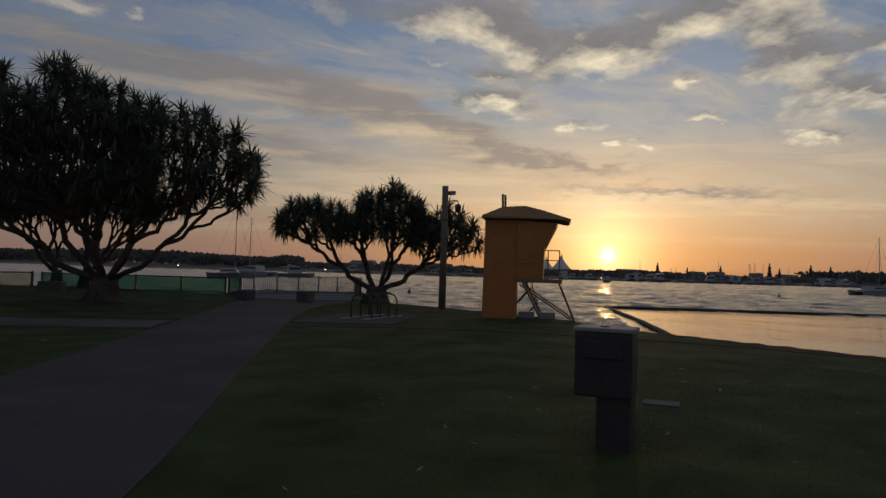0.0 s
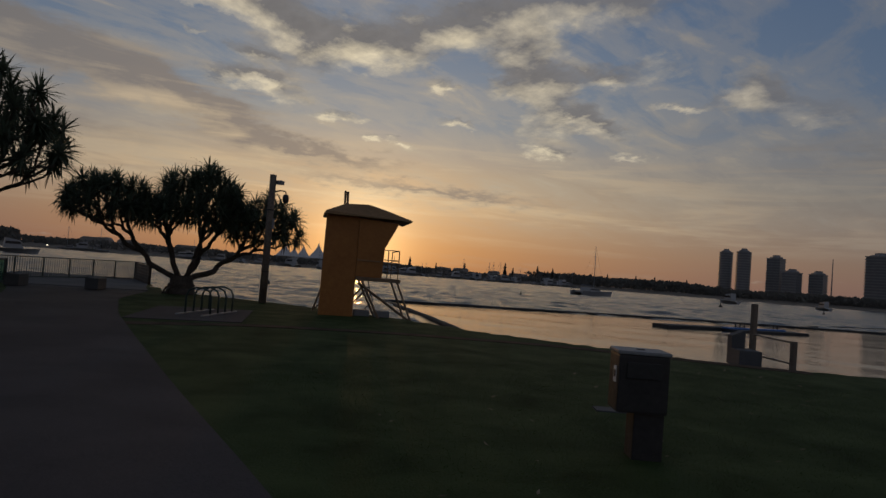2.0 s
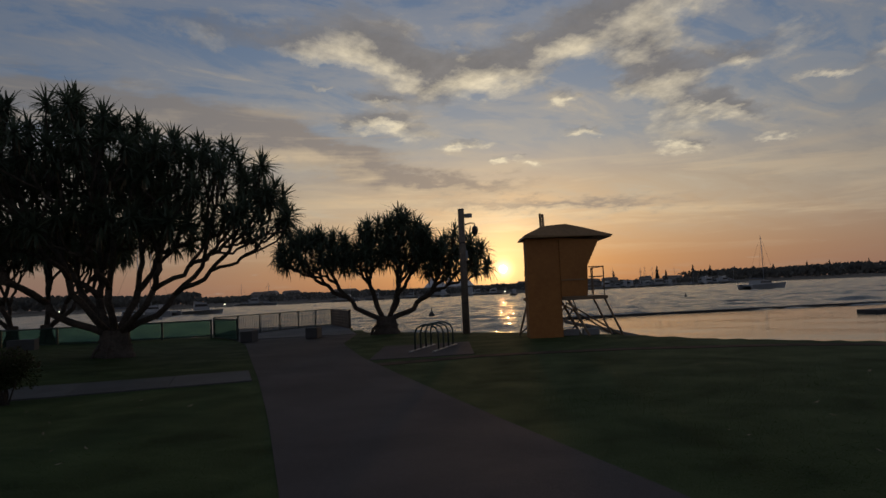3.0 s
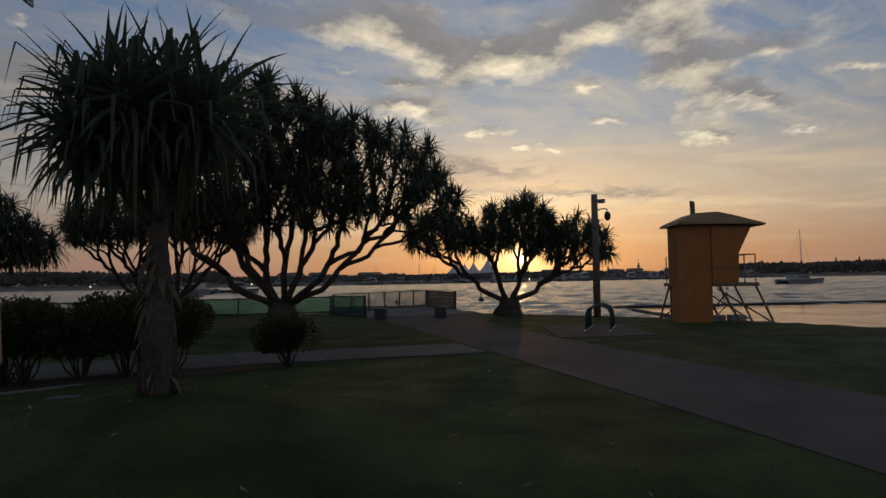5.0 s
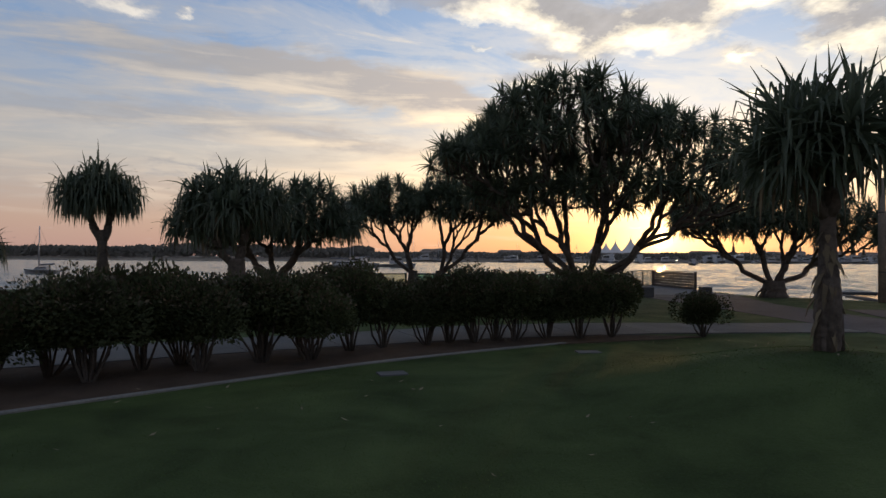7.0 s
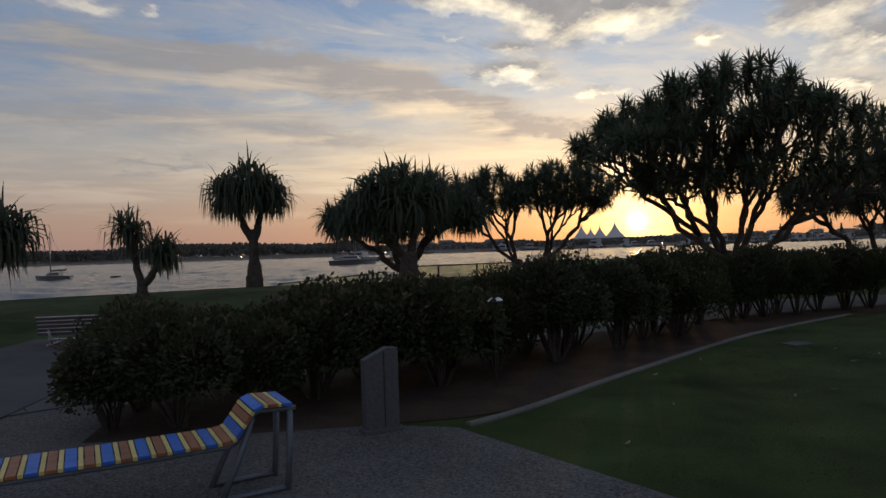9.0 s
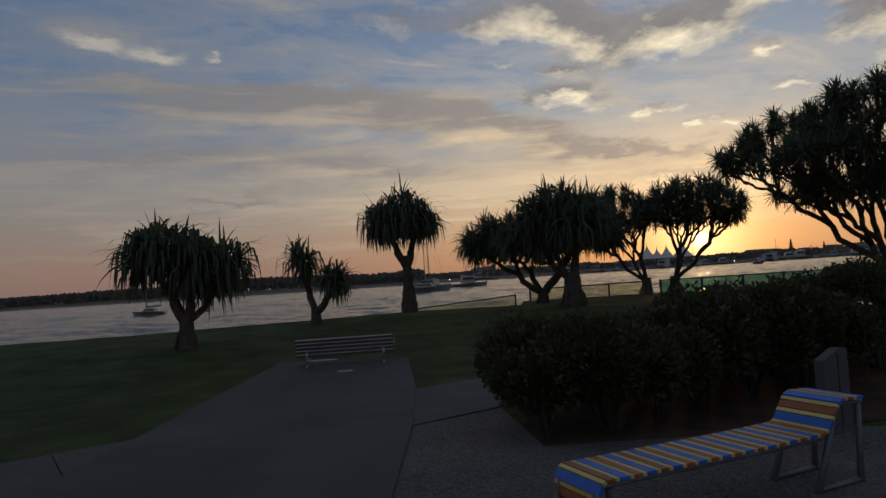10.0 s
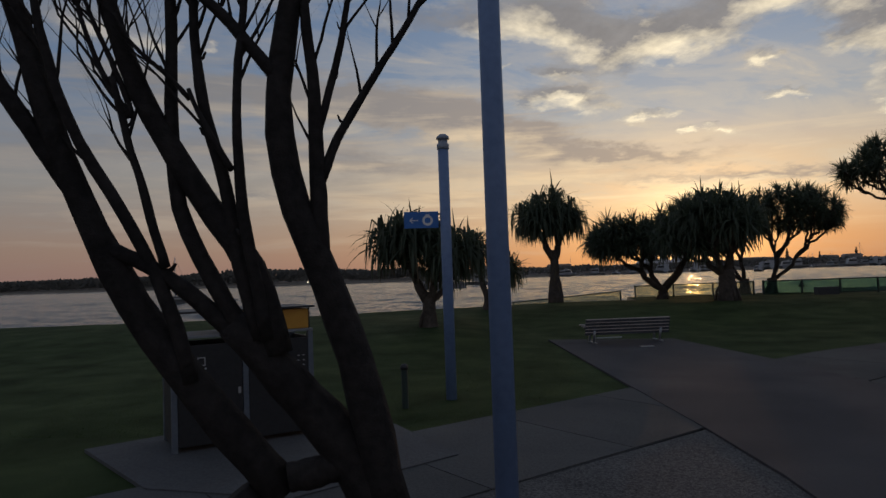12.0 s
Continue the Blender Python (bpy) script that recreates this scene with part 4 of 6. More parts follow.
def build_shrubs():
    kinds = []
    for i, (h, w, k) in enumerate([(1.42, 1.75, 10500), (1.5, 1.6, 10000), (1.36, 1.85, 11000), (1.12, 1.6, 10500), (1.05, 1.4, 9500)]):
        wood, green, red = shrub_mesh(60 + i, h, w, k)
        thing = empty("shrub", (0, 0, -50), 0, "rounded garden shrub with bare stems and reddish tips", "shrub", "hedge shrubs")
        mesh_object("stem", *wood, TWIG, thing, "thin bare stems")
        mesh_object("foliage", *green, SHRUB, thing)
        mesh_object("young_foliage", *red, SHRUB_RED, thing, "reddish young leaves")
        kinds.append(thing)
    rng = random.Random(7)
    tall = [(-18.1, 7.9), (-18.5, 8.6), (-17.6, 9.5), (-17.0, 8.9), (-16.6, 10.4), (-16.0, 10.6), (-15.3, 11.3), (-14.8, 11.8), (-14.0, 12.3), (-13.1, 12.8),
            (-12.3, 13.1), (-11.6, 13.6), (-10.9, 13.8), (-10.2, 14.1), (-18.9, 8.2), (-17.9, 8.9), (-16.4, 9.8), (-15.7, 10.2), (-13.6, 12.7), (-12.7, 13.2)]
    middle = [(-19.7, 6.4), (-19.0, 7.2), (-21.1, 5.8), (-20.8, 7.0), (-20.4, 6.1), (-20.2, 8.0), (-19.6, 7.7), (-19.0, 9.0)]
    low = [(-22.85, 4.55), (-23.0, 5.4), (-22.3, 6.3), (-22.2, 4.65), (-21.65, 5.1), (-21.6, 6.5), (-8.15, 14.5)]
    used = set()
    for spots, choice, lo, hi in ((tall, (0, 1, 2), 0.94, 1.03), (middle, (3, 4), 0.93, 1.01), (low, (4, 3), 0.80, 0.92)):
        for k, (x, y) in enumerate(spots):
            i = choice[k % len(choice)]
            s = rng.uniform(lo, hi)
            m = pose(x, y, lawn_z(x, y) + 0.005, 0, 0, rng.uniform(0, 360)) @ Matrix.Diagonal((s, s, s * rng.uniform(0.95, 1.05), 1))
            if i in used:
                copy_thing(kinds[i], m)
            else:
                kinds[i].matrix_basis = m
                used.add(i)


build_shrubs()


def bare_tree():
    """A leafless coastal tree: two great leaning stems that split into many thin limbs."""
    rng = random.Random(3)
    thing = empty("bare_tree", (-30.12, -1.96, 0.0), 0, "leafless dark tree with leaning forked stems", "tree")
    wood, twigs = [], []

    def limb(p, way, r, ln, depth, lean):
        pts, radii = [Vector(p)], [r]
        w = Vector(way).normalized()
        k = 6 if depth < 2 else 5
        for i in range(k):
            w = (w + Vector((rng.uniform(-1, 1), rng.uniform(-1, 1), rng.uniform(-0.3, 0.6))) * 0.10 + Vector(lean) * 0.05).normalized()
            pts.append(pts[-1] + w * ln / k)
            radii.append(r * (1 - 0.35 * (i + 1) / k) if depth < 4 else r * (1 - 0.8 * (i + 1) / k))
        (wood if depth < 3 else twigs).append(tube_data(pts, radii, 10 if depth < 2 else (7 if depth < 3 else 5)))
        if depth >= 5:
            return
        forks = 2 if depth < 3 else 3
        for j in range(forks):
            a = pts[-1] if j < 2 else pts[-2]
            an = rng.uniform(0, 6.28)
            out = Vector((math.cos(an), math.sin(an) * 0.6, 0.15))
            limb(a, w + out * (0.38 if j == 0 else 0.55), radii[-1] * (0.86 if j == 0 else 0.68), ln * rng.uniform(0.68, 0.92), depth + 1, (lean[0] * 0.6, lean[1] * 0.6, 0.5))
        if depth == 1:
            an = rng.uniform(0, 6.28)
            limb(pts[3], w + Vector((math.cos(an), math.sin(an), 0.3)) * 0.6, r * 0.42, ln * 0.7, depth + 2, (0, 0, 0.6))

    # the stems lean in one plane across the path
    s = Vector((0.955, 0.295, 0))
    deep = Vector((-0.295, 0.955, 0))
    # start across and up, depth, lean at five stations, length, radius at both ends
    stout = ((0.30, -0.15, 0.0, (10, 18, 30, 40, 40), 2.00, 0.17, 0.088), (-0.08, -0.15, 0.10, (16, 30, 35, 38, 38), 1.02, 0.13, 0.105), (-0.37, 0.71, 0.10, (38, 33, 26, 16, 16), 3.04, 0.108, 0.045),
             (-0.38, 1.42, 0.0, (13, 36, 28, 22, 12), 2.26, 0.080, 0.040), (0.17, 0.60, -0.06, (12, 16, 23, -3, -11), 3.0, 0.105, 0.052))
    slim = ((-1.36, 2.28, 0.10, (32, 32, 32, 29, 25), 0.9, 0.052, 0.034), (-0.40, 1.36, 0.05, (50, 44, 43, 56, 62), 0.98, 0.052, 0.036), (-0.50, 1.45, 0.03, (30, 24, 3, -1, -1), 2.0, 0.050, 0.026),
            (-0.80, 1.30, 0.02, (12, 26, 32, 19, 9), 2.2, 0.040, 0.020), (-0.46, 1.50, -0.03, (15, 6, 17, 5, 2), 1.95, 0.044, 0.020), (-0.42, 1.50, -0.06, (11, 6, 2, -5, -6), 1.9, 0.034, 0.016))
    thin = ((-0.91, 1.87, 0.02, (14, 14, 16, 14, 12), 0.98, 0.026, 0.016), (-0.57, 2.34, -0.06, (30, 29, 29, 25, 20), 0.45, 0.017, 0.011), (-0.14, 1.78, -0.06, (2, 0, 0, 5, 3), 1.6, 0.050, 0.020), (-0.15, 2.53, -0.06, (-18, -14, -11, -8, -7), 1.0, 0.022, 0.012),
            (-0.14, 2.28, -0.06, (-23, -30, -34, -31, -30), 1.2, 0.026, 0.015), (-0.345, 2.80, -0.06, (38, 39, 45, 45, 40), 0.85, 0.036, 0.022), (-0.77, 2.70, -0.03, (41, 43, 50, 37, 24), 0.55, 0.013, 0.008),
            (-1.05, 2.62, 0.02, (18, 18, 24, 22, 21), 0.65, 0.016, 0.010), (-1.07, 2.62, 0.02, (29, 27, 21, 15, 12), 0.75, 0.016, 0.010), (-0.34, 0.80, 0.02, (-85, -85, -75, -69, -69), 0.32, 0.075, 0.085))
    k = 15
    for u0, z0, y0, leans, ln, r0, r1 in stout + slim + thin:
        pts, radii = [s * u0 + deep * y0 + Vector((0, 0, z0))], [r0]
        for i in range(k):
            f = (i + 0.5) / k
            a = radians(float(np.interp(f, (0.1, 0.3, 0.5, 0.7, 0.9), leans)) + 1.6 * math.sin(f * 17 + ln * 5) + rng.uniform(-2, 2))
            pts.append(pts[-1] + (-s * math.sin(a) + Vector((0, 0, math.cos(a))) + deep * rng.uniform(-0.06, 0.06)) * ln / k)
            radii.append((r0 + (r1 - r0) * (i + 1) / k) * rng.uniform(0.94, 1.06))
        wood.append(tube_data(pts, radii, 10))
        if ln < 0.5:
            continue
        # stubs of lost twigs along the stem, then the fine twigs near its end
        for i in (4, 8, 11):
            if r0 < 0.06 and rng.random() < 0.55:
                side = s * rng.choice((-1, 1))
                wood.append(tube_data([pts[i], pts[i] + side * radii[i] * 1.2 + Vector((0, 0, 0.02)), pts[i] + side * radii[i] * 1.7 + Vector((0, 0, 0.05))], [radii[i] * 0.5, radii[i] * 0.35, radii[i] * 0.2], 6))
        for i, d in ((6, 4), (8, 3), (10, 3), (11, 2), (12, 3), (13, 3), (14, 2), (15, 2)):
            if pts[i].z < 2.35 or (i < 13 and (r1 > 0.035 or rng.random() < 0.25)):
                continue
            w = (pts[min(i + 1, k)] - pts[i - 1]).normalized()
            limb(pts[i], w + s * rng.choice((-0.55, 0.5)) + deep * rng.uniform(-0.3, 0.3), min(0.010, radii[i] * 0.5), rng.uniform(0.22, 0.45), d, (0, 0, 0.9))
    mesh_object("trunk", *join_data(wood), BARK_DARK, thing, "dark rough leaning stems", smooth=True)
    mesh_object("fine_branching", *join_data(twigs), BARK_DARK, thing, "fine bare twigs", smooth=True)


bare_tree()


def lawn_detail():
    rng = random.Random(9)
    for zone, count, tag in (((-19.0, -2.0, 3.0, 13.5), 90000, "short mown grass blades on the lawn"), ((0.2, 13.0, 3.2, 15.0), 80000, "short mown grass blades by the litter bin"),
                             ((-37.0, -27.0, 2.0, 11.0), 30000, "short mown grass blades beside the footpath")):
        verts, faces = [], []
        x0, x1, y0, y1 = zone
        for _ in range(count):
            x, y = rng.uniform(x0, x1), y0 + (y1 - y0) * rng.random() ** 1.4
            if rng.random() > smooth_step((y1 - y) / 5.0) or rng.random() > smooth_step((x - x0) / 1.5) * smooth_step((x1 - x) / 1.5):
                continue
            edge = -14.6 - (9.9 - y) * 0.85 if x < -10 and x > -20 else -99
            if x0 < -10 and x0 > -20 and (x < edge + 0.3 or x > -2.3 - 0.155 * (y - 6.4) - 0.1 or y > 11.5 - max(0.0, (-x - 12.2)) * 0.9):
                continue
            if 0 < x0 and x < 1.35 - 0.13 * y + 0.25:
                continue
            if x0 < -30 and y < 5.2 - max(0.0, (-27.6 - x)) * 1.02 + 0.35:
                continue
            if -36 < x < -27.5 and x > -27.85 - (y - 5.1) * 0.15 - 0.15:
                continue
            z, a, h = lawn_z(x, y) - 0.004, rng.uniform(0, 6.28), rng.uniform(0.007, 0.018)
            dx, dy = math.cos(a) * 0.006, math.sin(a) * 0.006
            lx, ly = rng.uniform(-0.03, 0.03), rng.uniform(-0.03, 0.03)
            n0 = len(verts)
            verts += [(x - dx, y - dy, z), (x + dx, y + dy, z), (x + lx, y + ly, z + h)]
            faces.append((n0, n0 + 1, n0 + 2))
        tagged(mesh_object("lawn_blades", verts, faces, BLADE), tag, "grass", kind="stuff")
    chunks = []
    for _ in range(260):
        x, y = rng.uniform(-18, 12), rng.uniform(3.2, 14)
        if -4.2 < x < 1.6 or (x < -10 and y > 8.5):
            continue
        a, q = rng.uniform(0, 6.28), rng.uniform(0.02, 0.06)
        o, w = Vector((math.cos(a), math.sin(a), 0.15)) * q, Vector((-math.sin(a), math.cos(a), 0.2)) * q * 0.35
        p = Vector((x, y, lawn_z(x, y) + 0.03))
        chunks.append(([p - o, p + w, p + o + Vector((0, 0, 0.012)), p - w], [(0, 1, 2, 3)]))
    tagged(mesh_object("leaf_litter", *join_data(chunks), LEAF_LITTER), "scattered pale fallen leaves on the lawn", "leaves", kind="stuff")


lawn_detail()


# ---- fence and lookout rail ----
def span(a, b):
    """Pose at a whose x axis runs to b, and the length."""
    d = Vector(b) - Vector(a)
    return math.degrees(math.atan2(d.y, d.x)), d.length


def glass_fence(a, b, za, zb, bays, height=0.78, label="green-tinted glass fence panel run with dark rails", glass=GREEN_GLASS):
    turn, ln = span(a, b)
    thing = empty("glass_fence", (*a, za), turn, label, "fence", "shore fence", "structure")
    slope = (zb - za) / ln
    for i in range(bays + 1):
        x = ln * i / bays
        part("post", boxed((x - 0.045, -0.045, slope * x - 0.3), (x + 0.045, 0.045, slope * x + height + 0.05), 0.008), DARK_STEEL, thing)
    for i in range(bays):
        x0, x1 = ln * i / bays + 0.05, ln * (i + 1) / bays - 0.05
        z0, z1 = slope * x0, slope * x1
        for zz, name in ((height, "top_rail"), (0.06, "bottom_rail")):
            v = [(x, y, z + dz) for (x, z) in ((x0, z0 + zz), (x1, z1 + zz)) for y in (-0.03, 0.03) for dz in (-0.03, 0.03)]
            mesh_object(name, v, [(0, 1, 3, 2), (4, 6, 7, 5), (0, 4, 5, 1), (2, 3, 7, 6), (0, 2, 6, 4), (1, 5, 7, 3)], DARK_STEEL, thing)
        v = [(x, y, z) for (x, lo, hi) in ((x0, z0 + 0.09, z0 + height - 0.03), (x1, z1 + 0.09, z1 + height - 0.03)) for y in (-0.006, 0.006) for z in (lo, hi)]
        ob = mesh_object("pane", v, [(0, 1, 3, 2), (4, 6, 7, 5), (0, 4, 5, 1), (2, 3, 7, 6), (0, 2, 6, 4), (1, 5, 7, 3)], glass, thing)
        ob.visible_shadow = False
    return thing


glass_fence((-23.6, 33.0), (-17.5, 32.2), 0.02, 0.10, 3, label="pale clear glass fence panel run with dark rails", glass=PALE_GLASS)
glass_fence((-17.0, 32.2), (-8.6, 33.8), 0.10, 0.08, 4)
glass_fence((-30.5, 33.8), (-24.4, 33.1), -0.55, -0.05, 1, 0.6, "low end panel of the pale glass fence", PALE_GLASS)


def baluster_rail(a, b, z, count, height=1.04):
    turn, ln = span(a, b)
    thing = empty("rail_fence", (*a, z), turn, "dark steel railing with upright bars round the lookout", "railing", "lookout railing", "structure")
    part("top_rail", boxed((0, -0.03, height - 0.04), (ln, 0.03, height), 0.008), DARK_STEEL, thing)
    part("bottom_rail", boxed((0, -0.02, 0.08), (ln, 0.02, 0.12), 0.006), DARK_STEEL, thing)
    me = None
    for i in range(count + 1):
        x = ln * i / count
        thick = 0.03 if i % 12 == 0 else 0.011
        if i % 12 == 0:
            part("post", boxed((x - thick, -thick, -0.05), (x + thick, thick, height - 0.042), 0.004), DARK_STEEL, thing)
            continue
        if me is None:
            first = part("bar", boxed((-thick, -thick, 0.122), (thick, thick, height - 0.042)), DARK_STEEL, thing)
            me = first.data
            first.location.x = x
        else:
            ob = new("bar", me)
            ob.parent = thing
            ob.location.x = x
    return thing


baluster_rail((-8.5, 34.0), (-3.3, 42.0), -0.04, 72)
glass_fence((-8.5, 34.0), (-6.9, 30.9), -0.02, -0.02, 1, 0.92, "framed green glass panel at the lookout")


def board_screen(a, b, z, boards, height=1.0):
    """A closed timber screen: posts, boards on edge with open joints, and a capping."""
    turn, ln = span(a, b)
    thing = empty("board_screen", (*a, z), turn, "dark brown timber screen closing the lookout", "screen", "", "structure")
    for x in (0.05, ln / 2, ln - 0.05):
        part("post", boxed((x - 0.05, 0.03, -0.05), (x + 0.05, 0.12, height - 0.002), 0.01), SCREEN_WOOD, thing)
    step = (height - 0.08) / boards
    for i in range(boards):
        part("board", boxed((0, -0.012, 0.06 + step * i), (ln, 0.026, 0.06 + step * (i + 1) - 0.012), 0.006), SCREEN_WOOD, thing)
    part("capping", boxed((-0.03, -0.05, height), (ln + 0.03, 0.14, height + 0.04), 0.01), SCREEN_WOOD, thing)


board_screen((-3.3, 42.0), (-2.2, 36.6), -0.04, 6)


def block_seat(at, turn):
    ob = part("block_seat", boxed((-0.50, -0.24, 0), (0.50, 0.24, 0.44), 0.03), CONCRETE)
    ob.matrix_basis = pose(*at, 0, 0, turn)
    tagged(ob, "low rough concrete block seat on the path", "seat", "block seats")


block_seat((-6.2, 29.6, 0.02), 84)
block_seat((-3.6, 29.9, 0.02), 80)
block_seat((-14.9, 29.6, lawn_z(-14.9, 29.6) - 0.02), 3)


# ---- lifeguard tower ----
def lifeguard_tower():
    t = empty("lifeguard_tower", (4.6, 23.0, -0.06), -8.8, "orange-yellow lifeguard lookout tower on braced steel legs", "tower")
    D = 1.5
    mesh_object("pillar", *prism([(-0.64, 0), (0.50, 0), (0.50, 3.42), (-0.60, 3.42)], 0.05, D * 0.62), TOWER, t, "tall boxed stair well")
    mesh_object("cabin", *prism([(0.505, 1.42), (1.38, 1.42), (1.42, 2.44), (1.84, 3.30), (0.505, 3.40)], 0.0, D), TOWER, t)
    mesh_object("cabin_back", *prism([(-0.55, 1.42), (0.50, 1.42), (0.50, 3.42), (-0.55, 3.42)], D * 0.625, D), TOWER, t)
    roof = [(-0.72, 3.44), (-0.66, 3.54), (-0.02, 3.84), (0.76, 3.88), (1.35, 3.74), (2.28, 3.43), (2.22, 3.36), (1.85, 3.42)]
    v, f = prism(roof, -0.22, D + 0.45)
    v = [(x, y * (1 if z < 3.6 else 0.72) + (0 if z < 3.6 else 0.20), z) for x, y, z in v]
    mesh_object("roof", v, f, TOWER_TRIM, t, "low hipped roof with wide front overhang")
    for k in (0, 1):
        tube("vent_pipe", [(-0.03 + 0.088 * k, 0.32, 3.6), (-0.05 + 0.088 * k, 0.32, 4.30 - 0.02 * k)], 0.042, TOWER_STEEL, t, 8)
    mesh_object("platform", *prism([(-0.60, 1.29), (2.02, 1.29), (2.02, 1.41), (-0.60, 1.41)], 0.66, D + 0.5), TOWER_STEEL, t, "timber deck edge")
    mesh_object("platform_front", *prism([(0.51, 1.29), (2.02, 1.29), (2.02, 1.41), (0.51, 1.41)], -0.12, 0.655), TOWER_STEEL, t)
    for u, vv in ((1.55, -0.08), (1.92, -0.08), (1.92, D + 0.44), (-0.5, D + 0.44)):
        tube("rail_post", [(u, vv, 1.41), (u, vv, 2.38)], 0.02, TOWER_STEEL, t, 8)
    for zz in (1.72, 2.05, 2.38):
        tube("handrail", [(1.42, -0.08, zz), (1.92, -0.08, zz), (1.92, D + 0.44, zz)], 0.018, TOWER_STEEL, t, 8)
    for foot in (-0.05, D + 0.3):
        tube("leg", [(1.92, foot, 1.30), (2.50, foot - 0.05, -0.05)], 0.038, TOWER_STEEL, t, 8)
        tube("leg", [(0.72, foot + 0.05, 1.30), (1.42, foot, -0.05)], 0.045, TOWER_STEEL, t, 8)
        tube("brace", [(0.62, foot, 1.22), (2.42, foot, 0.05)], 0.030, TOWER_STEEL, t, 8)
        tube("brace", [(0.95, foot, 1.10), (0.50, foot, 0.55)], 0.028, TOWER_STEEL, t, 8)
    tube("leg", [(-0.45, D + 0.3, 1.30), (-0.85, D + 0.35, -0.05)], 0.038, TOWER_STEEL, t, 8)
    tube("leg", [(-0.45, D + 0.1, 1.30), (-0.45, D + 0.1, -0.05)], 0.045, TOWER_STEEL, t, 8)
    tube("brace", [(-0.80, D + 0.35, 0.12), (-0.45, D + 0.1, 0.40)], 0.025, TOWER_STEEL, t, 8)
    tube("cable", [(1.0, 0.7, 1.28), (1.12, 0.7, 0.8), (1.22, 0.72, 0.62), (0.95, 0.8, 0.3), (0.85, 0.85, 0.1)], 0.02, BLACK, t, 6)
    part("shutter", boxed((0, 0.15, 0), (0.012, D - 0.15, 0.78), 0.004, pose(1.456, 0, 2.50, 0, 26, 0)), TOWER_TRIM, t, "closed slanted lookout shutter")
    part("shutter_hinge", boxed((0.52, -0.03, 1.95), (1.30, -0.005, 2.0), 0.004), TOWER_TRIM, t)
    for i, u in enumerate((0.85, 1.55)):
        ob = part("equipment_crate", boxed((-0.27, -0.2, 0), (0.27, 0.2, 0.22), 0.03), GREY_BOX)
        ob.matrix_basis = pose(4.6 + u + 0.1, 23.75 - 0.15 * u, -0.01, 0, 0, -8)
        tagged(ob, "grey lidded crate under the lifeguard tower", "crate", "crates")


lifeguard_tower()


def camera_pole():
    t = empty("security_pole", (2.53, 27.4, 0.0), 0, "tall timber pole carrying two security lenses", "pole")
    tube("pole", [(0, 0, -0.4), (0, 0, 2.5), (0, 0, 5.0)], [0.15, 0.14, 0.125], TIMBER, t, 14)
    tube("bracket", [(0.1, 0, 4.35), (0.35, 0, 4.42), (0.52, 0, 4.40), (0.54, 0, 4.28)], 0.025, BLACK, t, 8)
    v, f = lathe([(0.02, 4.30), (0.10, 4.26), (0.13, 4.15), (0.12, 4.02), (0.06, 3.93), (0.0, 3.92)], 14)
    mesh_object("dome_lens", [(x + 0.54, y, z) for x, y, z in v], f, BLACK, t, "dark hanging dome", smooth=True)
    part("box_lens", boxed((-0.1, -0.13, -0.08), (0.1, 0.13, 0.08), 0.02, pose(0.28, -0.02, 4.72, 0, 0, 40)), GREY_BOX, t, "pale box-shaped lens housing")
    tube("arm", [(0.1, 0, 4.72), (0.22, -0.01, 4.72)], 0.022, BLACK, t, 8)
    part("junction_box", boxed((0.1, -0.09, 2.9), (0.19, 0.09, 3.3), 0.012), GREY_BOX, t)
    for z in (1.2, 3.6):
        v, f = lathe([(0.142, z), (0.150, z + 0.005), (0.150, z + 0.035), (0.142, z + 0.04)], 14)
        mesh_object("strap", v, f, BLACK, t)


camera_pole()


def bike_rack():
    t = empty("bicycle_rack", (0.22, 20.7, 0.014), -24, "galvanised steel rack with a row of hoops", "rack")
    for k in range(4):
        y = k * 0.52
        tube("hoop", [(-0.36, y, 0.02), (-0.36, y, 0.50), (-0.29, y, 0.66), (-0.09, y, 0.745), (0.09, y, 0.745), (0.29, y, 0.66), (0.36, y, 0.50), (0.36, y, 0.02)], 0.026, DARK_STEEL, t, 10)
    for x in (-0.36, 0.36):
        part("base_bar", boxed((x - 0.035, -0.5, 0), (x + 0.035, 1.9, 0.03), 0.006), GALV, t, "bright galvanised floor bar")


bike_rack()


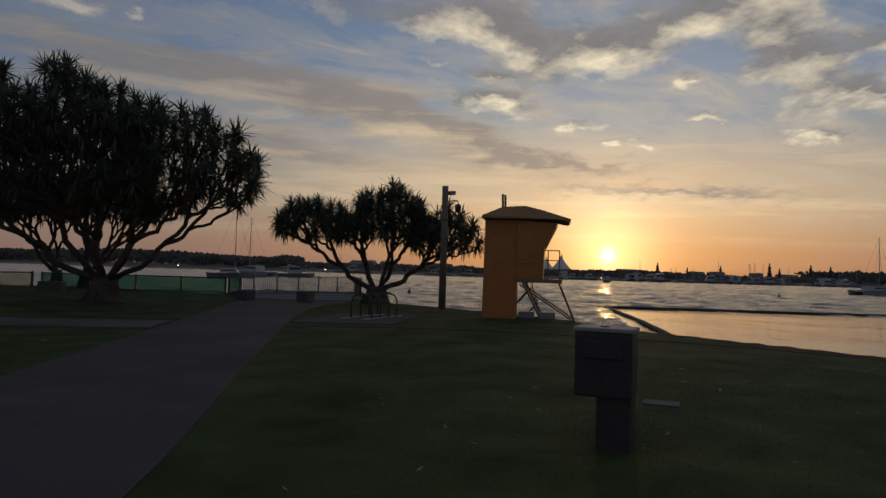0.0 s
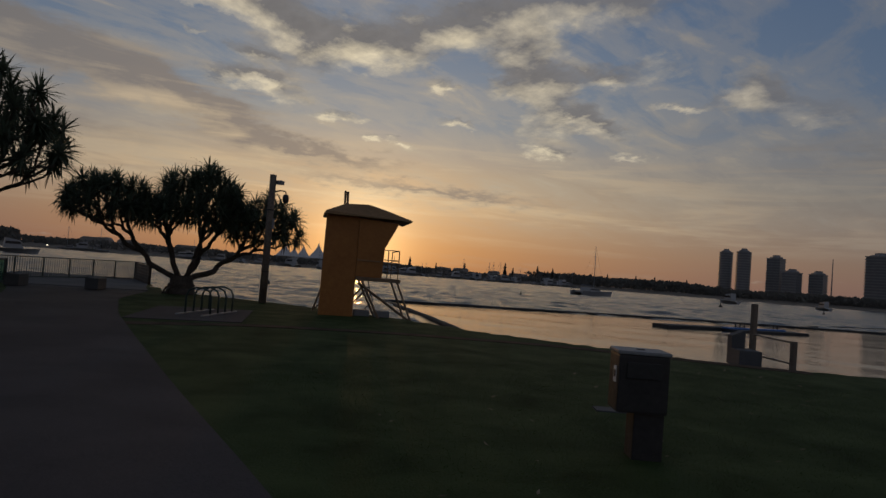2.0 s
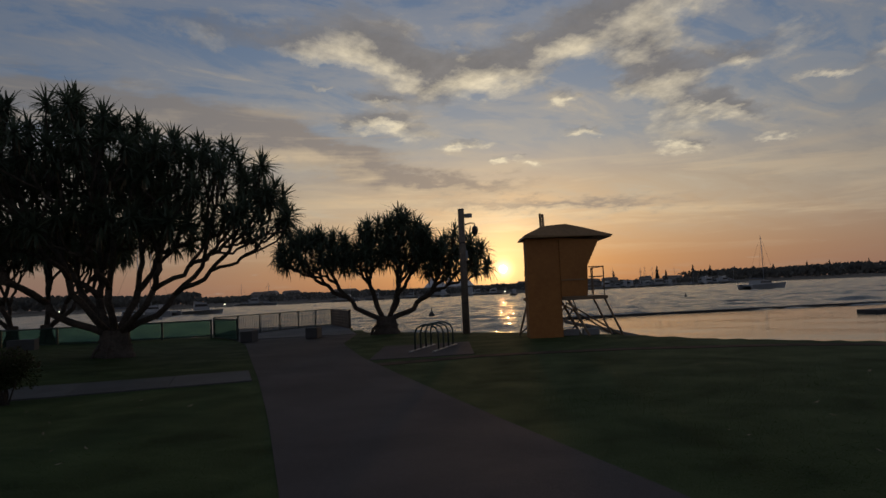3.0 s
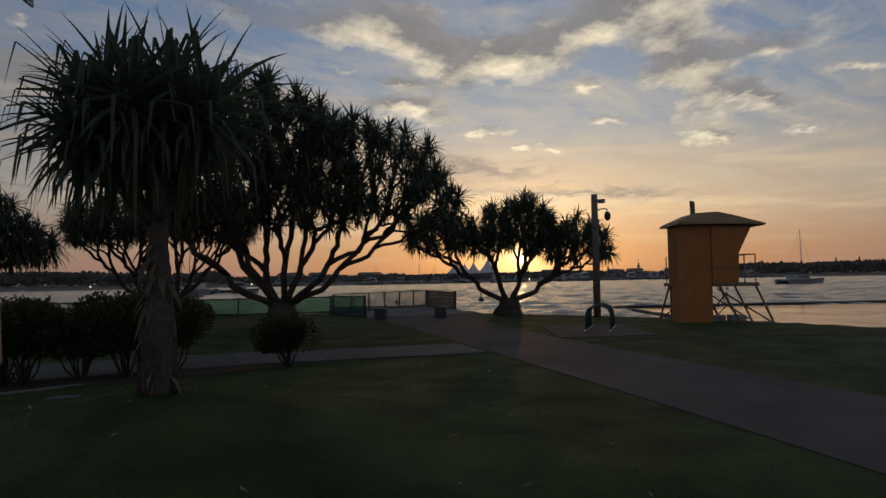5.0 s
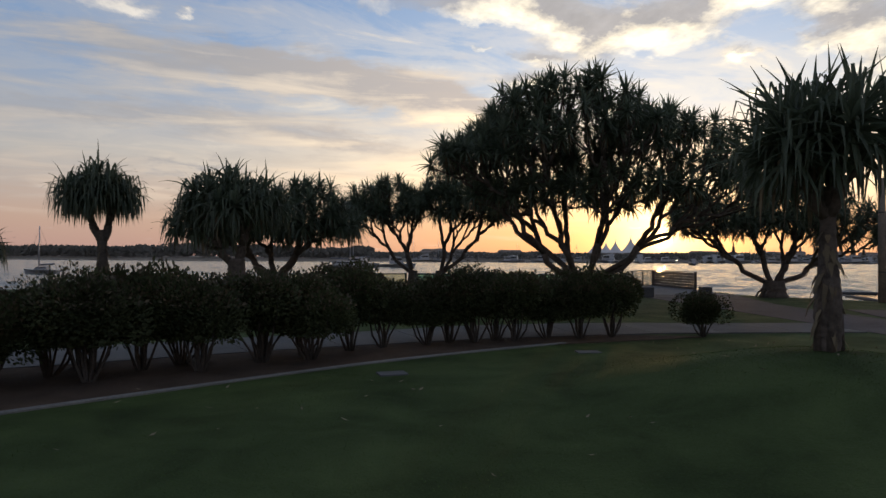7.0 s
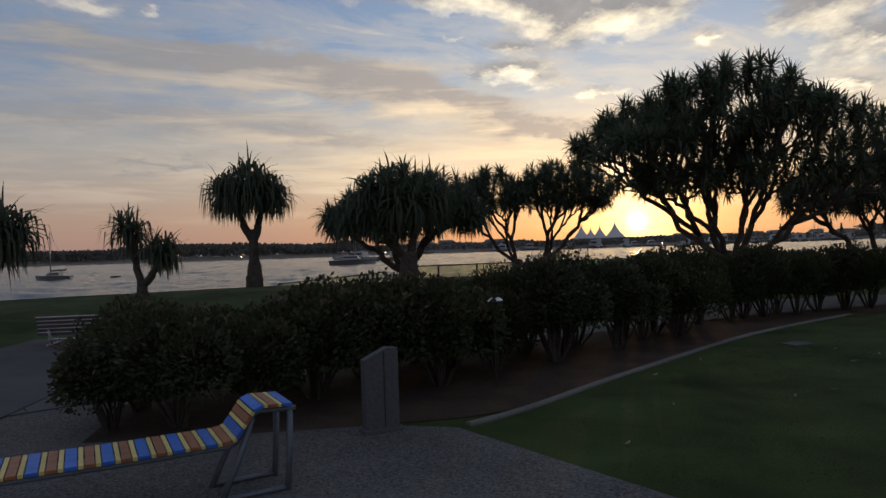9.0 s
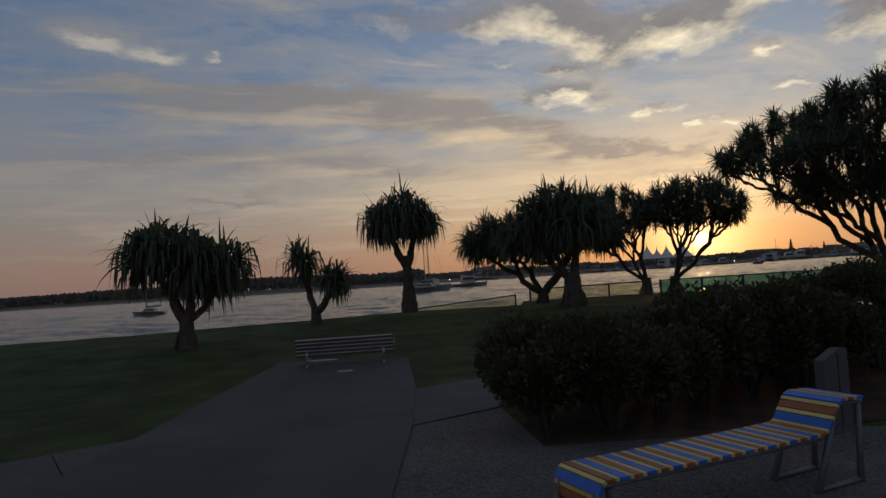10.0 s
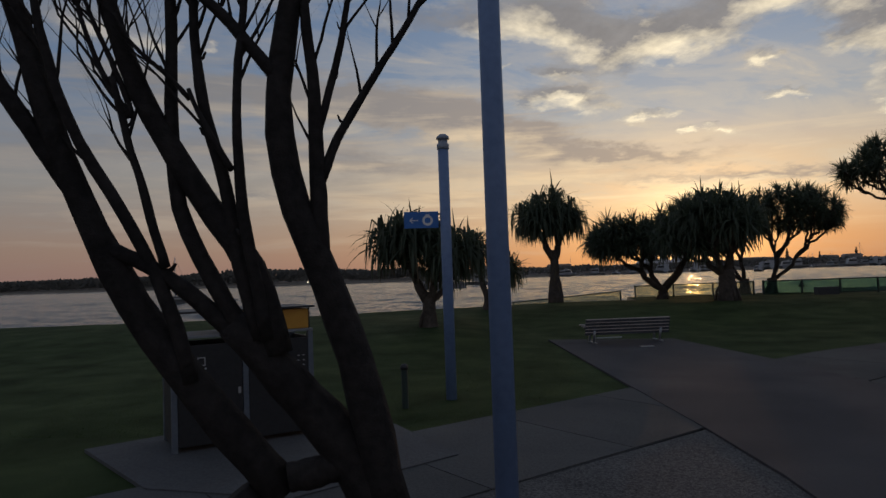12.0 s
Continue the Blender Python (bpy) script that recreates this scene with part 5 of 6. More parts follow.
# ---- the litter bin on the lawn ----
def park_bin():
    t = empty("litter_bin", (4.45, 6.72, 0.0), -22, "dark boxy litter bin with a pale lid on a post", "bin")
    part("body", boxed((-0.25, -0.20, 0.46), (0.25, 0.20, 1.03), 0.025), BIN_SKIN, t)
    part("post", boxed((-0.06, -0.15, -0.1), (0.24, 0.15, 0.458), 0.02), BIN_SKIN, t)
    part("lid", boxed((-0.262, -0.212, 1.034), (0.262, 0.212, 1.07), 0.014), GREY_BOX, t, "pale worn metal lid")
    part("lid_catch", boxed((-0.05, -0.06, 1.071), (0.03, -0.035, 1.082), 0.003), BLACK, t)
    part("chute", boxed((-0.17, -0.214, 0.80), (0.17, -0.199, 0.96), 0.01), BLACK, t, "black flap opening")
    part("sticker", boxed((-0.255, -0.12, 0.74), (-0.2505, -0.01, 0.90), 0), WHITE, t, "pale printed sticker")
    part("sticker_print", boxed((-0.258, -0.10, 0.79), (-0.2552, -0.03, 0.86), 0), BLACK, t)
    ob = part("access_cover", boxed((-0.21, -0.15, 0), (0.21, 0.15, 0.030), 0.01), CONCRETE)
    ob.matrix_basis = pose(5.6, 8.8, -0.012, 0, 0, -20)
    tagged(ob, "grey concrete access cover set in the lawn", "cover", "access covers")
    for x, y, a in ((-14.15, 9.1, 25), (-11.0, 11.6, 10)):
        copy_thing(ob, pose(x, y, lawn_z(x, y) - 0.01, 0, 0, a))


park_bin()


# ---- the sign post on the lawn ----
def sign_post():
    t = empty("sign_post", (-7.585, 3.463, 0.0), -7, "pale steel post with two signs and a bag dispenser", "post")
    t.matrix_basis = pose(-7.585, 3.463, 0.0, 0, -2.6, -7)
    tube("post", [(0, 0, -0.3), (0, 0, 2.0), (0, 0, 3.35)], 0.053, POLE_PALE, t, 18)
    v, f = lathe([(0.053, 3.351), (0.057, 3.36), (0.04, 3.39), (0.0, 3.40)], 18)
    mesh_object("cap", v, f, POLE_PALE, t, smooth=True)
    for px, py, a, ln, side in ((-0.21, 0.27, -64, 0.62, -1), (0.065, 0.25, -83, 0.55, 1)):
        m = pose(px, py, 2.58, 0, 0, a)
        panel = part("sign_panel", boxed((0, -0.005, 0), (ln, 0.005, 0.62), 0.004, m), SIGN_GREY, t, "pale sign plate with a darker foot band")
        lo, hi = sorted((side * 0.0055, side * 0.0075))
        part("foot_band", boxed((0.015, lo, 0.015), (ln - 0.015, hi, 0.085), 0, m), POLE_BLUE, panel)
        for k in range(3):
            part("print_bar", boxed((0.06, lo, 0.13 + 0.07 * k), (ln - 0.10 - 0.07 * k, hi, 0.145 + 0.07 * k), 0, m), GREY_BOX, panel)
    part("bracket", boxed((-0.085, -0.02, 2.66), (0.085, 0.02, 2.70), 0.006), GALV, t)
    m = pose(-0.008, 0, 0, 0, 0, 15)
    box_ob = part("dispenser", boxed((-0.05, -0.10, 1.42), (0.06, 0.10, 1.94), 0.012, m), DISPENSER, t, "dark grey bag dispenser box")
    for k, mat in enumerate((LABEL_TEAL, LABEL_TEAL, WHITE, LABEL_TEAL)):
        part("label_panel", boxed((-0.0535, -0.085, 1.44 + 0.115 * k), (-0.0505, 0.085, 1.545 + 0.115 * k), 0, m), mat, box_ob, "white label" if mat is WHITE else "teal label")
    part("sticker", boxed((-0.045, -0.0580, 1.17), (0.045, -0.0535, 1.29), 0), WHITE, t, "white square sticker")
    # the dog on the sticker: trunk, head with muzzle, raised tail and four legs, cut from one thin sheet
    bm = bmesh.new()
    for (u0, z0), (u1, z1), a in (((-0.026, 1.222), (0.022, 1.246), 0), ((-0.040, 1.240), (-0.020, 1.262), 12), ((-0.047, 1.238), (-0.036, 1.249), 0), ((-0.026, 1.258), (-0.021, 1.268), 0),
                                  ((0.018, 1.240), (0.023, 1.274), -18), ((-0.026, 1.186), (-0.018, 1.226), 8), ((-0.014, 1.184), (-0.007, 1.224), -10), ((0.006, 1.184), (0.013, 1.226), 14), ((0.015, 1.186), (0.023, 1.228), -8)):
        c = ((u0 + u1) / 2, (z0 + z1) / 2)
        box(bm, ((u0 - u1) / 2, -0.001, (z0 - z1) / 2), ((u1 - u0) / 2, 0.001, (z1 - z0) / 2), 0, pose(c[0], -0.0594 - 0.00012 * len(bm.verts) / 8, c[1], 0, a, 0))
    part("dog_symbol", bm, BLACK, t, "black walking dog symbol")


sign_post()


# ---- plaza: poles, bins, lounger, bench ----
def way_sign_pole():
    t = empty("sign_pole", (-30.44, 4.2, 0.0), 0, "blue-grey pole with a cap and a small blue sign", "pole")
    tube("pole", [(0, 0, -0.3), (0, 0, 2.0), (0, 0, 3.62)], 0.078, POLE_BLUE, t, 20)
    v, f = lathe([(0.078, 3.622), (0.09, 3.63), (0.09, 3.70), (0.07, 3.71), (0.07, 3.77), (0.098, 3.775), (0.09, 3.81), (0.05, 3.845), (0.0, 3.85)], 20)
    mesh_object("cap", v, f, POLE_PALE, t, "pale domed pole cap", smooth=True)
    m = pose(-0.10, -0.02, 2.48, 0, 0, 15)
    sign = part("sign_panel", boxed((-0.50, -0.008, 0), (0.0, 0.008, 0.24), 0.005, m), SIGN_BLUE, t, "blue direction sign")
    ring = []
    for k in range(24):
        a = 2 * math.pi * k / 24
        ring.append(((-0.16 + 0.060 * math.cos(a)), -0.011, 0.11 + 0.060 * math.sin(a)))
    ring.append(ring[0])
    v, f = tube_data(ring, [0.018] * 25, 6, False)
    mesh_object("ring_symbol", [m @ Vector((x, -0.009 + (y + 0.011) * 0.1, z)) for x, y, z in v], f, WHITE, sign)
    part("symbol_knob", boxed((-0.19, -0.0115, 0.165), (-0.13, -0.009, 0.20), 0, m), WHITE, sign)
    part("arrow_shaft", boxed((-0.42, -0.0115, 0.105), (-0.30, -0.009, 0.120), 0, m), WHITE, sign)
    for s in (1, -1):
        part("arrow_head", boxed((0, -0.0115, -0.007), (0.06, -0.009, 0.007), 0, m @ pose(-0.42, 0, 0.1125, 0, -40 * s, 0)), WHITE, sign)
    for z in (2.52, 2.68):
        tube("bracket", [(-0.11, -0.02, z), (-0.06, -0.01, z)], 0.014, BLACK, t, 6)
    t2 = empty("light_pole", (-29.45, -0.40, 0.0), 0, "tall plain blue-grey painted steel pole", "pole")
    tube("pole", [(0, 0, -0.3), (0, 0, 2.5), (0, 0, 6.5)], [0.086, 0.083, 0.078], POLE_BLUE, t2, 22)
    v, f = lathe([(0.086, 0.036), (0.16, 0.04), (0.16, 0.058), (0.09, 0.062), (0.087, 0.10)], 22)
    mesh_object("base_plate", v, f, POLE_BLUE, t2)
    t3 = empty("short_post", (-31.0, 3.6, 0.0), 0, "short dark post standing in the grass", "post")
    tube("post", [(0, 0, -0.2), (0, 0, 0.52)], 0.045, DARK_STEEL, t3, 12)
    v, f = lathe([(0.045, 0.521), (0.055, 0.525), (0.055, 0.57), (0.03, 0.60), (0.0, 0.602)], 12)
    mesh_object("cap", v, f, BLACK, t3, smooth=True)


way_sign_pole()


def bin_enclosure():
    turn, w = span((-32.95, 1.18), (-31.78, 2.06))
    t = empty("bin_enclosure", (-32.95, 1.18, 0.038), turn, "black two-bay bin enclosure with an orange hood", "bin enclosure")
    h, D = 1.15, 0.72
    for x in (0, w / 2, w):
        part("post", boxed((x - 0.03, -0.03, 0), (x + 0.03, 0.03, h + 0.02), 0.006), FRAME_STEEL, t, "grey steel corner post")
        part("post", boxed((x - 0.03, D - 0.03, 0), (x + 0.03, D + 0.03, h + 0.02), 0.006), FRAME_STEEL, t)
    for k in (0, 1):
        x0, x1 = k * w / 2 + 0.035, (k + 1) * w / 2 - 0.035
        door = part("door", boxed((x0, -0.02, 0.05), (x1, 0.0, h - 0.05), 0.006), BLACK, t, "black perforated door")
        part("latch", boxed((x1 - 0.05, -0.03, 0.55), (x1 - 0.02, -0.021, 0.62), 0.003), GALV, door)
        if k == 0:
            part("door_symbol", boxed((x0 + 0.20, -0.0235, 0.88), (x0 + 0.28, -0.0205, 0.97), 0), GALV, door)
            part("door_symbol_centre", boxed((x0 + 0.21, -0.026, 0.89), (x0 + 0.27, -0.0237, 0.96), 0), BLACK, door)
            part("door_print", boxed((x0 + 0.19, -0.0235, 0.84), (x0 + 0.29, -0.0205, 0.855), 0), WHITE, door)
        else:
            sticker = part("sticker", boxed((x0 + 0.22, -0.0235, 0.80), (x0 + 0.36, -0.0205, 1.02), 0), YELLOW, door, "yellow printed sticker")
            for q, (dx, dz) in enumerate(((0.05, 0.15), (0.09, 0.17), (0.06, 0.10), (0.10, 0.11))):
                part("print_mark", boxed((x0 + 0.20 + dx, -0.0265, 0.80 + dz - 0.018), (x0 + 0.24 + dx, -0.0237, 0.80 + dz + 0.018), 0), BLACK, sticker)
            part("print_line", boxed((x0 + 0.25, -0.0265, 0.84), (x0 + 0.33, -0.0237, 0.85), 0), BLACK, sticker)
            for row in range(14):
                for col in range(2):
                    if col == 0 and 4 < row < 10:
                        continue
                    part("slot", boxed((x1 - 0.12 + 0.06 * col, -0.0235, 0.18 + 0.055 * row), (x1 - 0.095 + 0.06 * col, -0.0205, 0.19 + 0.055 * row), 0), GALV, door)
    part("side_panel", boxed((-0.02, 0.035, 0.05), (0.0, D - 0.035, h - 0.05), 0.004), BLACK, t)
    part("side_panel", boxed((w, 0.035, 0.05), (w + 0.02, D - 0.035, h - 0.05), 0.004), BLACK, t)
    part("back_panel", boxed((0.035, D, 0.05), (w - 0.035, D + 0.02, h - 0.05), 0.004), BLACK, t)
    part("top_plate", boxed((-0.03, -0.04, h + 0.022), (w + 0.03, D + 0.04, h + 0.05), 0.008), GREY_BOX, t)
    hood = part("hood", boxed((w / 2 + 0.02, 0.0, h + 0.052), (w - 0.01, D - 0.05, h + 0.275), 0.012), ORANGE, t, "orange hood over the waste opening")
    v, f = lathe([(0.075, 0.0), (0.075, 0.012), (0.06, 0.014), (0.0, 0.014)], 20)
    ob = mesh_object("opening", [(x + w * 0.74, -0.002 - z, y + h + 0.165) for x, y, z in v], f, BLACK, hood, "round black opening")
    for x in (0.0, w / 2 - 0.05, w):
        tube("roof_post", [(x, 0.02, h + 0.05), (x, 0.02, h + 0.285)], 0.012, BLACK, t, 6)
        tube("roof_post", [(x, D - 0.02, h + 0.05), (x, D - 0.02, h + 0.285)], 0.012, BLACK, t, 6)
    part("roof", boxed((-0.06, -0.06, h + 0.287), (w + 0.05, D + 0.06, h + 0.31), 0.008), BLACK, t, "thin dark roof plate")


bin_enclosure()


def lounger():
    turn = 32.7
    t = empty("sun_lounger", (-22.66, 1.80, 0.012), turn, "fixed lounger with blue, cream and rust slats on a steel frame", "lounger")
    W = 0.235
    # the line of the seat, from the foot end up to the head rest
    line = [(-0.02, 0.26), (-0.02, 0.40), (0.03, 0.435), (0.7, 0.425), (1.4, 0.415), (1.95, 0.415), (2.01, 0.435), (2.14, 0.615), (2.19, 0.635), (2.44, 0.62)]
    pts = [Vector((x, 0, z)) for x, z in line]
    dist = [0.0]
    for a, b in zip(pts, pts[1:]):
        dist.append(dist[-1] + (b - a).length)
    at = lambda s: (float(np.interp(s, dist, [p.x for p in pts])), float(np.interp(s, dist, [p.z for p in pts])))
    pattern = [(SLAT_BLUE, 0.075), (SLAT_CREAM, 0.036), (SLAT_RUST, 0.062), (SLAT_CREAM, 0.036)]
    s, i = 0.0, 2
    while s < dist[-1] - 0.05:
        mat, wd = pattern[i % 4]
        a, b = at(s + 0.004), at(s + wd - 0.003)
        ang = math.degrees(math.atan2(b[1] - a[1], b[0] - a[0]))
        c = ((a[0] + b[0]) / 2, (a[1] + b[1]) / 2)
        part("slat", boxed((-(wd - 0.007) / 2, -W, -0.012), ((wd - 0.007) / 2, W, 0.012), 0.004, pose(c[0], 0, c[1], 0, -ang, 0)), mat, t)
        s += wd
        i += 1
    for y in (-W + 0.05, W - 0.05):
        tube("side_rail", [Vector((x, y, z - 0.035)) for x, z in line], 0.020, FRAME_STEEL, t, 8)
        tube("head_leg", [(2.40, y, 0.58), (2.39, y, 0.3), (2.37, y, 0.0)], 0.024, FRAME_STEEL, t, 8)
        tube("back_leg", [(2.13, y, 0.56), (2.03, y, 0.28), (1.90, y, 0.0)], 0.024, FRAME_STEEL, t, 8)
        tube("foot_leg", [(0.08, y, 0.38), (0.14, y, 0.0)], 0.024, FRAME_STEEL, t, 8)
        tube("runner", [(1.90, y, 0.02), (2.15, y, 0.018), (2.37, y, 0.02)], 0.018, FRAME_STEEL, t, 8)


lounger()


def slat_bench():
    turn, ln = span((-28.03, 10.72), (-26.02, 11.12))
    t = empty("park_bench", (-28.03, 10.72, 0.034), turn, "slatted park bench with dark and pale boards on steel feet", "bench")
    for k in range(5):
        z = 0.20 + 0.078 * k
        part("back_slat", boxed((0, -0.014, 0), (ln, 0.014, 0.056), 0.006, pose(0, 0.10 - 0.025 * k, z, -16, 0, 0)), SLAT_DARK, t)
        part("pale_slat", boxed((0.01, -0.010, 0), (ln - 0.01, 0.010, 0.020), 0.003, pose(0, 0.084 - 0.025 * k, z + 0.058, -16, 0, 0)), SLAT_PALE, t, "thin pale board")
    for k in range(6):
        part("seat_slat", boxed((0, 0.14 + 0.078 * k, 0.36 + 0.008 * k), (ln, 0.205 + 0.078 * k, 0.39 + 0.008 * k), 0.006), SLAT_PALE if k % 2 else SLAT_DARK, t)
    for x in (0.22, ln - 0.22):
        tube("leg", [(x, 0.04, 0.30), (x, 0.10, 0.16), (x, 0.16, 0.02)], 0.026, GALV, t, 8)
        tube("leg", [(x, 0.52, 0.36), (x, 0.50, 0.18), (x, 0.48, 0.02)], 0.026, GALV, t, 8)
        tube("foot_bar", [(x, -0.06, 0.02), (x, 0.56, 0.02)], 0.02, GALV, t, 8)
        tube("seat_bearer", [(x, 0.02, 0.34), (x, 0.60, 0.37)], 0.02, GALV, t, 8)
    tube("stretcher", [(0.22, 0.0, 0.14), (ln * 0.42, 0.0, 0.14)], 0.014, GALV, t, 8)
    ob = part("ground_light", boxed((-0.14, -0.06, 0), (0.14, 0.06, 0.018), 0.006), GALV)
    ob.matrix_basis = pose(-26.75, 10.0, 0.034, 0, 0, 10)
    tagged(ob, "small bright steel light set in the paving", "light")


slat_bench()


def stone_marker():
    t = empty("marker_stone", (-20.12, 4.42, 0.0), 32, "upright grey panel marker with a slanting top", "marker")
    mesh_object("panel", *prism([(-0.17, -0.05), (0.17, -0.05), (0.17, 0.79), (0.06, 0.80), (-0.17, 0.70)], -0.05, 0.05), CONCRETE, t)
    part("plinth", boxed((-0.2, -0.08, -0.04), (0.2, 0.08, 0.05), 0.01), CONCRETE, t)
    part("fold_line", boxed((0.02, -0.056, 0.05), (0.028, -0.0502, 0.76), 0), BLACK, t)


stone_marker()


def plant_label():
    t = empty("plant_label", (-19.0, 6.25, 0.0), 20, "small white plate on a thin stake in the hedge", "label")
    tube("stake", [(0, 0, -0.1), (0, 0, 1.062)], 0.008, TWIG, t, 6)
    part("plate", boxed((-0.10, -0.06, 0), (0.10, 0.06, 0.010), 0.003, pose(0, 0, 1.075, 14, 0, 0)), WHITE, t)


plant_label()


# ---- boat ramp and right-hand shore ----
def boat_landing():
    slab_ob = mesh_object("boat_ramp", *prism([(0, -0.9), (0, -0.32), (1.6, -0.42), (3.8, -1.4), (3.8, -2.2), (0, -2.2)], -2.6, 0.8), CONCRETE)
    slab_ob.matrix_basis = pose(15.2, 15.6, 0, 0, 0, 12)
    tagged(slab_ob, "worn concrete boat ramp running into the water", "ramp", kind="structure")
    ob = part("concrete_block", boxed((-0.24, -0.55, -0.5), (0.42, 0.55, 0.0), 0.03), CONCRETE)
    box_top = mesh_object("upstand", *prism([(-0.24, -0.02), (0.16, -0.02), (0.16, 0.52), (0.10, 0.54), (-0.24, 0.38)], 0.15, 0.54), CONCRETE, ob, "slanting raised back")
    ob.matrix_basis = pose(15.9, 16.9, 0.1, 0, 0, -25)
    tagged(ob, "dark stepped concrete block at the landing", "block")
    t = empty("landing_rail", (17.84, 18.37, -1.0), 0, "timber landing post with two rails to a shorter post", "railing")
    part("tall_post", boxed((-0.08, -0.08, -1.0), (0.08, 0.08, 2.49), 0.015), TIMBER, t)
    part("short_post", boxed((-0.21, -1.83, -1.0), (-0.06, -1.68, 1.42), 0.015), TIMBER, t)
    for z in (0.72, 1.38):
        tube("rail", [(-0.05, 0.0, z + 0.08), (-0.14, -1.75, z)], 0.026, TIMBER, t, 8)
    lamp = empty("globe_lamp", (18.67, 12.15, -0.55), 0, "dark post lamp with a round smoky globe", "lamp")
    tube("post", [(0, 0, -0.4), (0, 0, 1.4), (0, 0, 2.62)], [0.075, 0.06, 0.05], BLACK, lamp, 12)
    v, f = lathe([(0.05, 2.62), (0.09, 2.64), (0.13, 2.70), (0.15, 2.78), (0.13, 2.87), (0.07, 2.93), (0.0, 2.95)], 16)
    mesh_object("globe", v, f, GLOBE, lamp, "smoky glass globe, unlit", smooth=True)
    glass_fence((17.92, 11.87), (22.6, 10.2), -0.28, -0.35, 2, 0.85)


boat_landing()


# ---- on the water ----
def floating_boom(points, r):
    pts = []
    rng = random.Random(12)
    for a, b in zip(points, points[1:]):
        k = max(2, int((Vector(b) - Vector(a)).length / 1.5))
        for i in range(k):
            q = Vector(a).lerp(Vector(b), i / k)
            pts.append(Vector((q.x, q.y + rng.uniform(-0.08, 0.08), WATER_Z + 0.05)))
    pts.append(Vector((*points[-1], WATER_Z + 0.05)))
    v, f = tube_data(pts, [r * (0.86 if i % 4 == 0 else 1.0) for i in range(len(pts))], 8)
    ob = mesh_object("floating_boom", v, f, RUBBER, smooth=True)
    tagged(ob, "dark floating boom round the swimming area", "boom", "floating booms")


floating_boom([(18.0, 66.6), (53.8, 65.6), (93.0, 59.0), (140, 44)], 0.15)
floating_boom([(18.0, 66.6), (16.0, 47.0), (14.4, 35.0), (11.5, 26.0), (9.8, 21.0)], 0.17)
floating_boom([(70.0, 64.2), (88.0, 71.0), (110.0, 74.0)], 0.10)


def pontoon():
    t = empty("pontoon", (48.5, 51.6, WATER_Z), 5, "low dark swimming pontoon with bollards", "pontoon")
    part("deck", boxed((-8.5, -1.0, -0.1), (3.0, 1.0, 0.26), 0.05), RUBBER, t)
    part("side_float", boxed((-1.8, -3.0, -0.1), (7.8, -1.02, 0.22), 0.05), RUBBER, t)
    part("step", boxed((-2.0, -1.9, 0.222), (6.0, -1.2, 0.36), 0.03), SIGN_BLUE, t, "blue-grey raised edge")
    for x in (-0.6, 0.0, 0.6, 4.6, 5.2):
        tube("bollard", [(x, -1.5, 0.3), (x, -1.5, 0.75)], 0.07, BLACK, t, 8)


pontoon()


def tripod_pile(at, h, k=1.9):
    t = empty("mooring_pile", (*at, WATER_Z), 0, "dark leaning mooring piles braced together", "pile", "mooring piles")
    for a in (30, 150, 270):
        o = Vector((math.cos(radians(a)), math.sin(radians(a)), 0))
        tube("pile", [o * 2.0 * k + Vector((0, 0, -1)), o * 0.35 * k + Vector((0, 0, h))], 0.42, TIMBER, t, 10)
    part("cap", boxed((-0.9, -0.9, h - 0.1), (0.9, 0.9, h + 0.35), 0.08), RUBBER, t)
    part("fender", boxed((-2.2 * k, -0.4, -0.3), (2.2 * k, 0.4, 0.7), 0.08), RUBBER, t)


tripod_pile((191.5, 127.6), 4.4)
tripod_pile((198.0, 117.0), 5.0, 2.4)


def hull_data(ln, wide, high, z0=0.0, bow=1.0):
    verts, faces = [], []
    k, m = 9, 5
    for i in range(k):
        s = i / (k - 1)
        x = (s - 0.5) * ln
        half = wide / 2 * (1 - max(0.0, (s - 0.45) / 0.55) ** 2.2 * 0.97) * (0.86 + 0.14 * min(1, s * 4))
        rise = high * (1 + 0.28 * bow * s * s)
        for j in range(m):
            u = j / (m - 1) * 2 - 1
            dep = 1 - abs(u) ** 2
            verts.append((x + (0.05 * ln * s * (1 - dep)), half * u if abs(u) > 0.9 else half * u * 0.92, z0 + (rise if abs(u) > 0.9 else rise * (0.45 if abs(u) > 0.3 else 0.0) - 0.25 * (abs(u) < 0.3))))
    for i in range(k - 1):
        for j in range(m - 1):
            faces.append((i * m + j, i * m + j + 1, (i + 1) * m + j + 1, (i + 1) * m + j))
        faces.append((i * m, (i + 1) * m, (i + 1) * m + m - 1, i * m + m - 1))
    faces.append(tuple(range(m)))
    return verts, faces


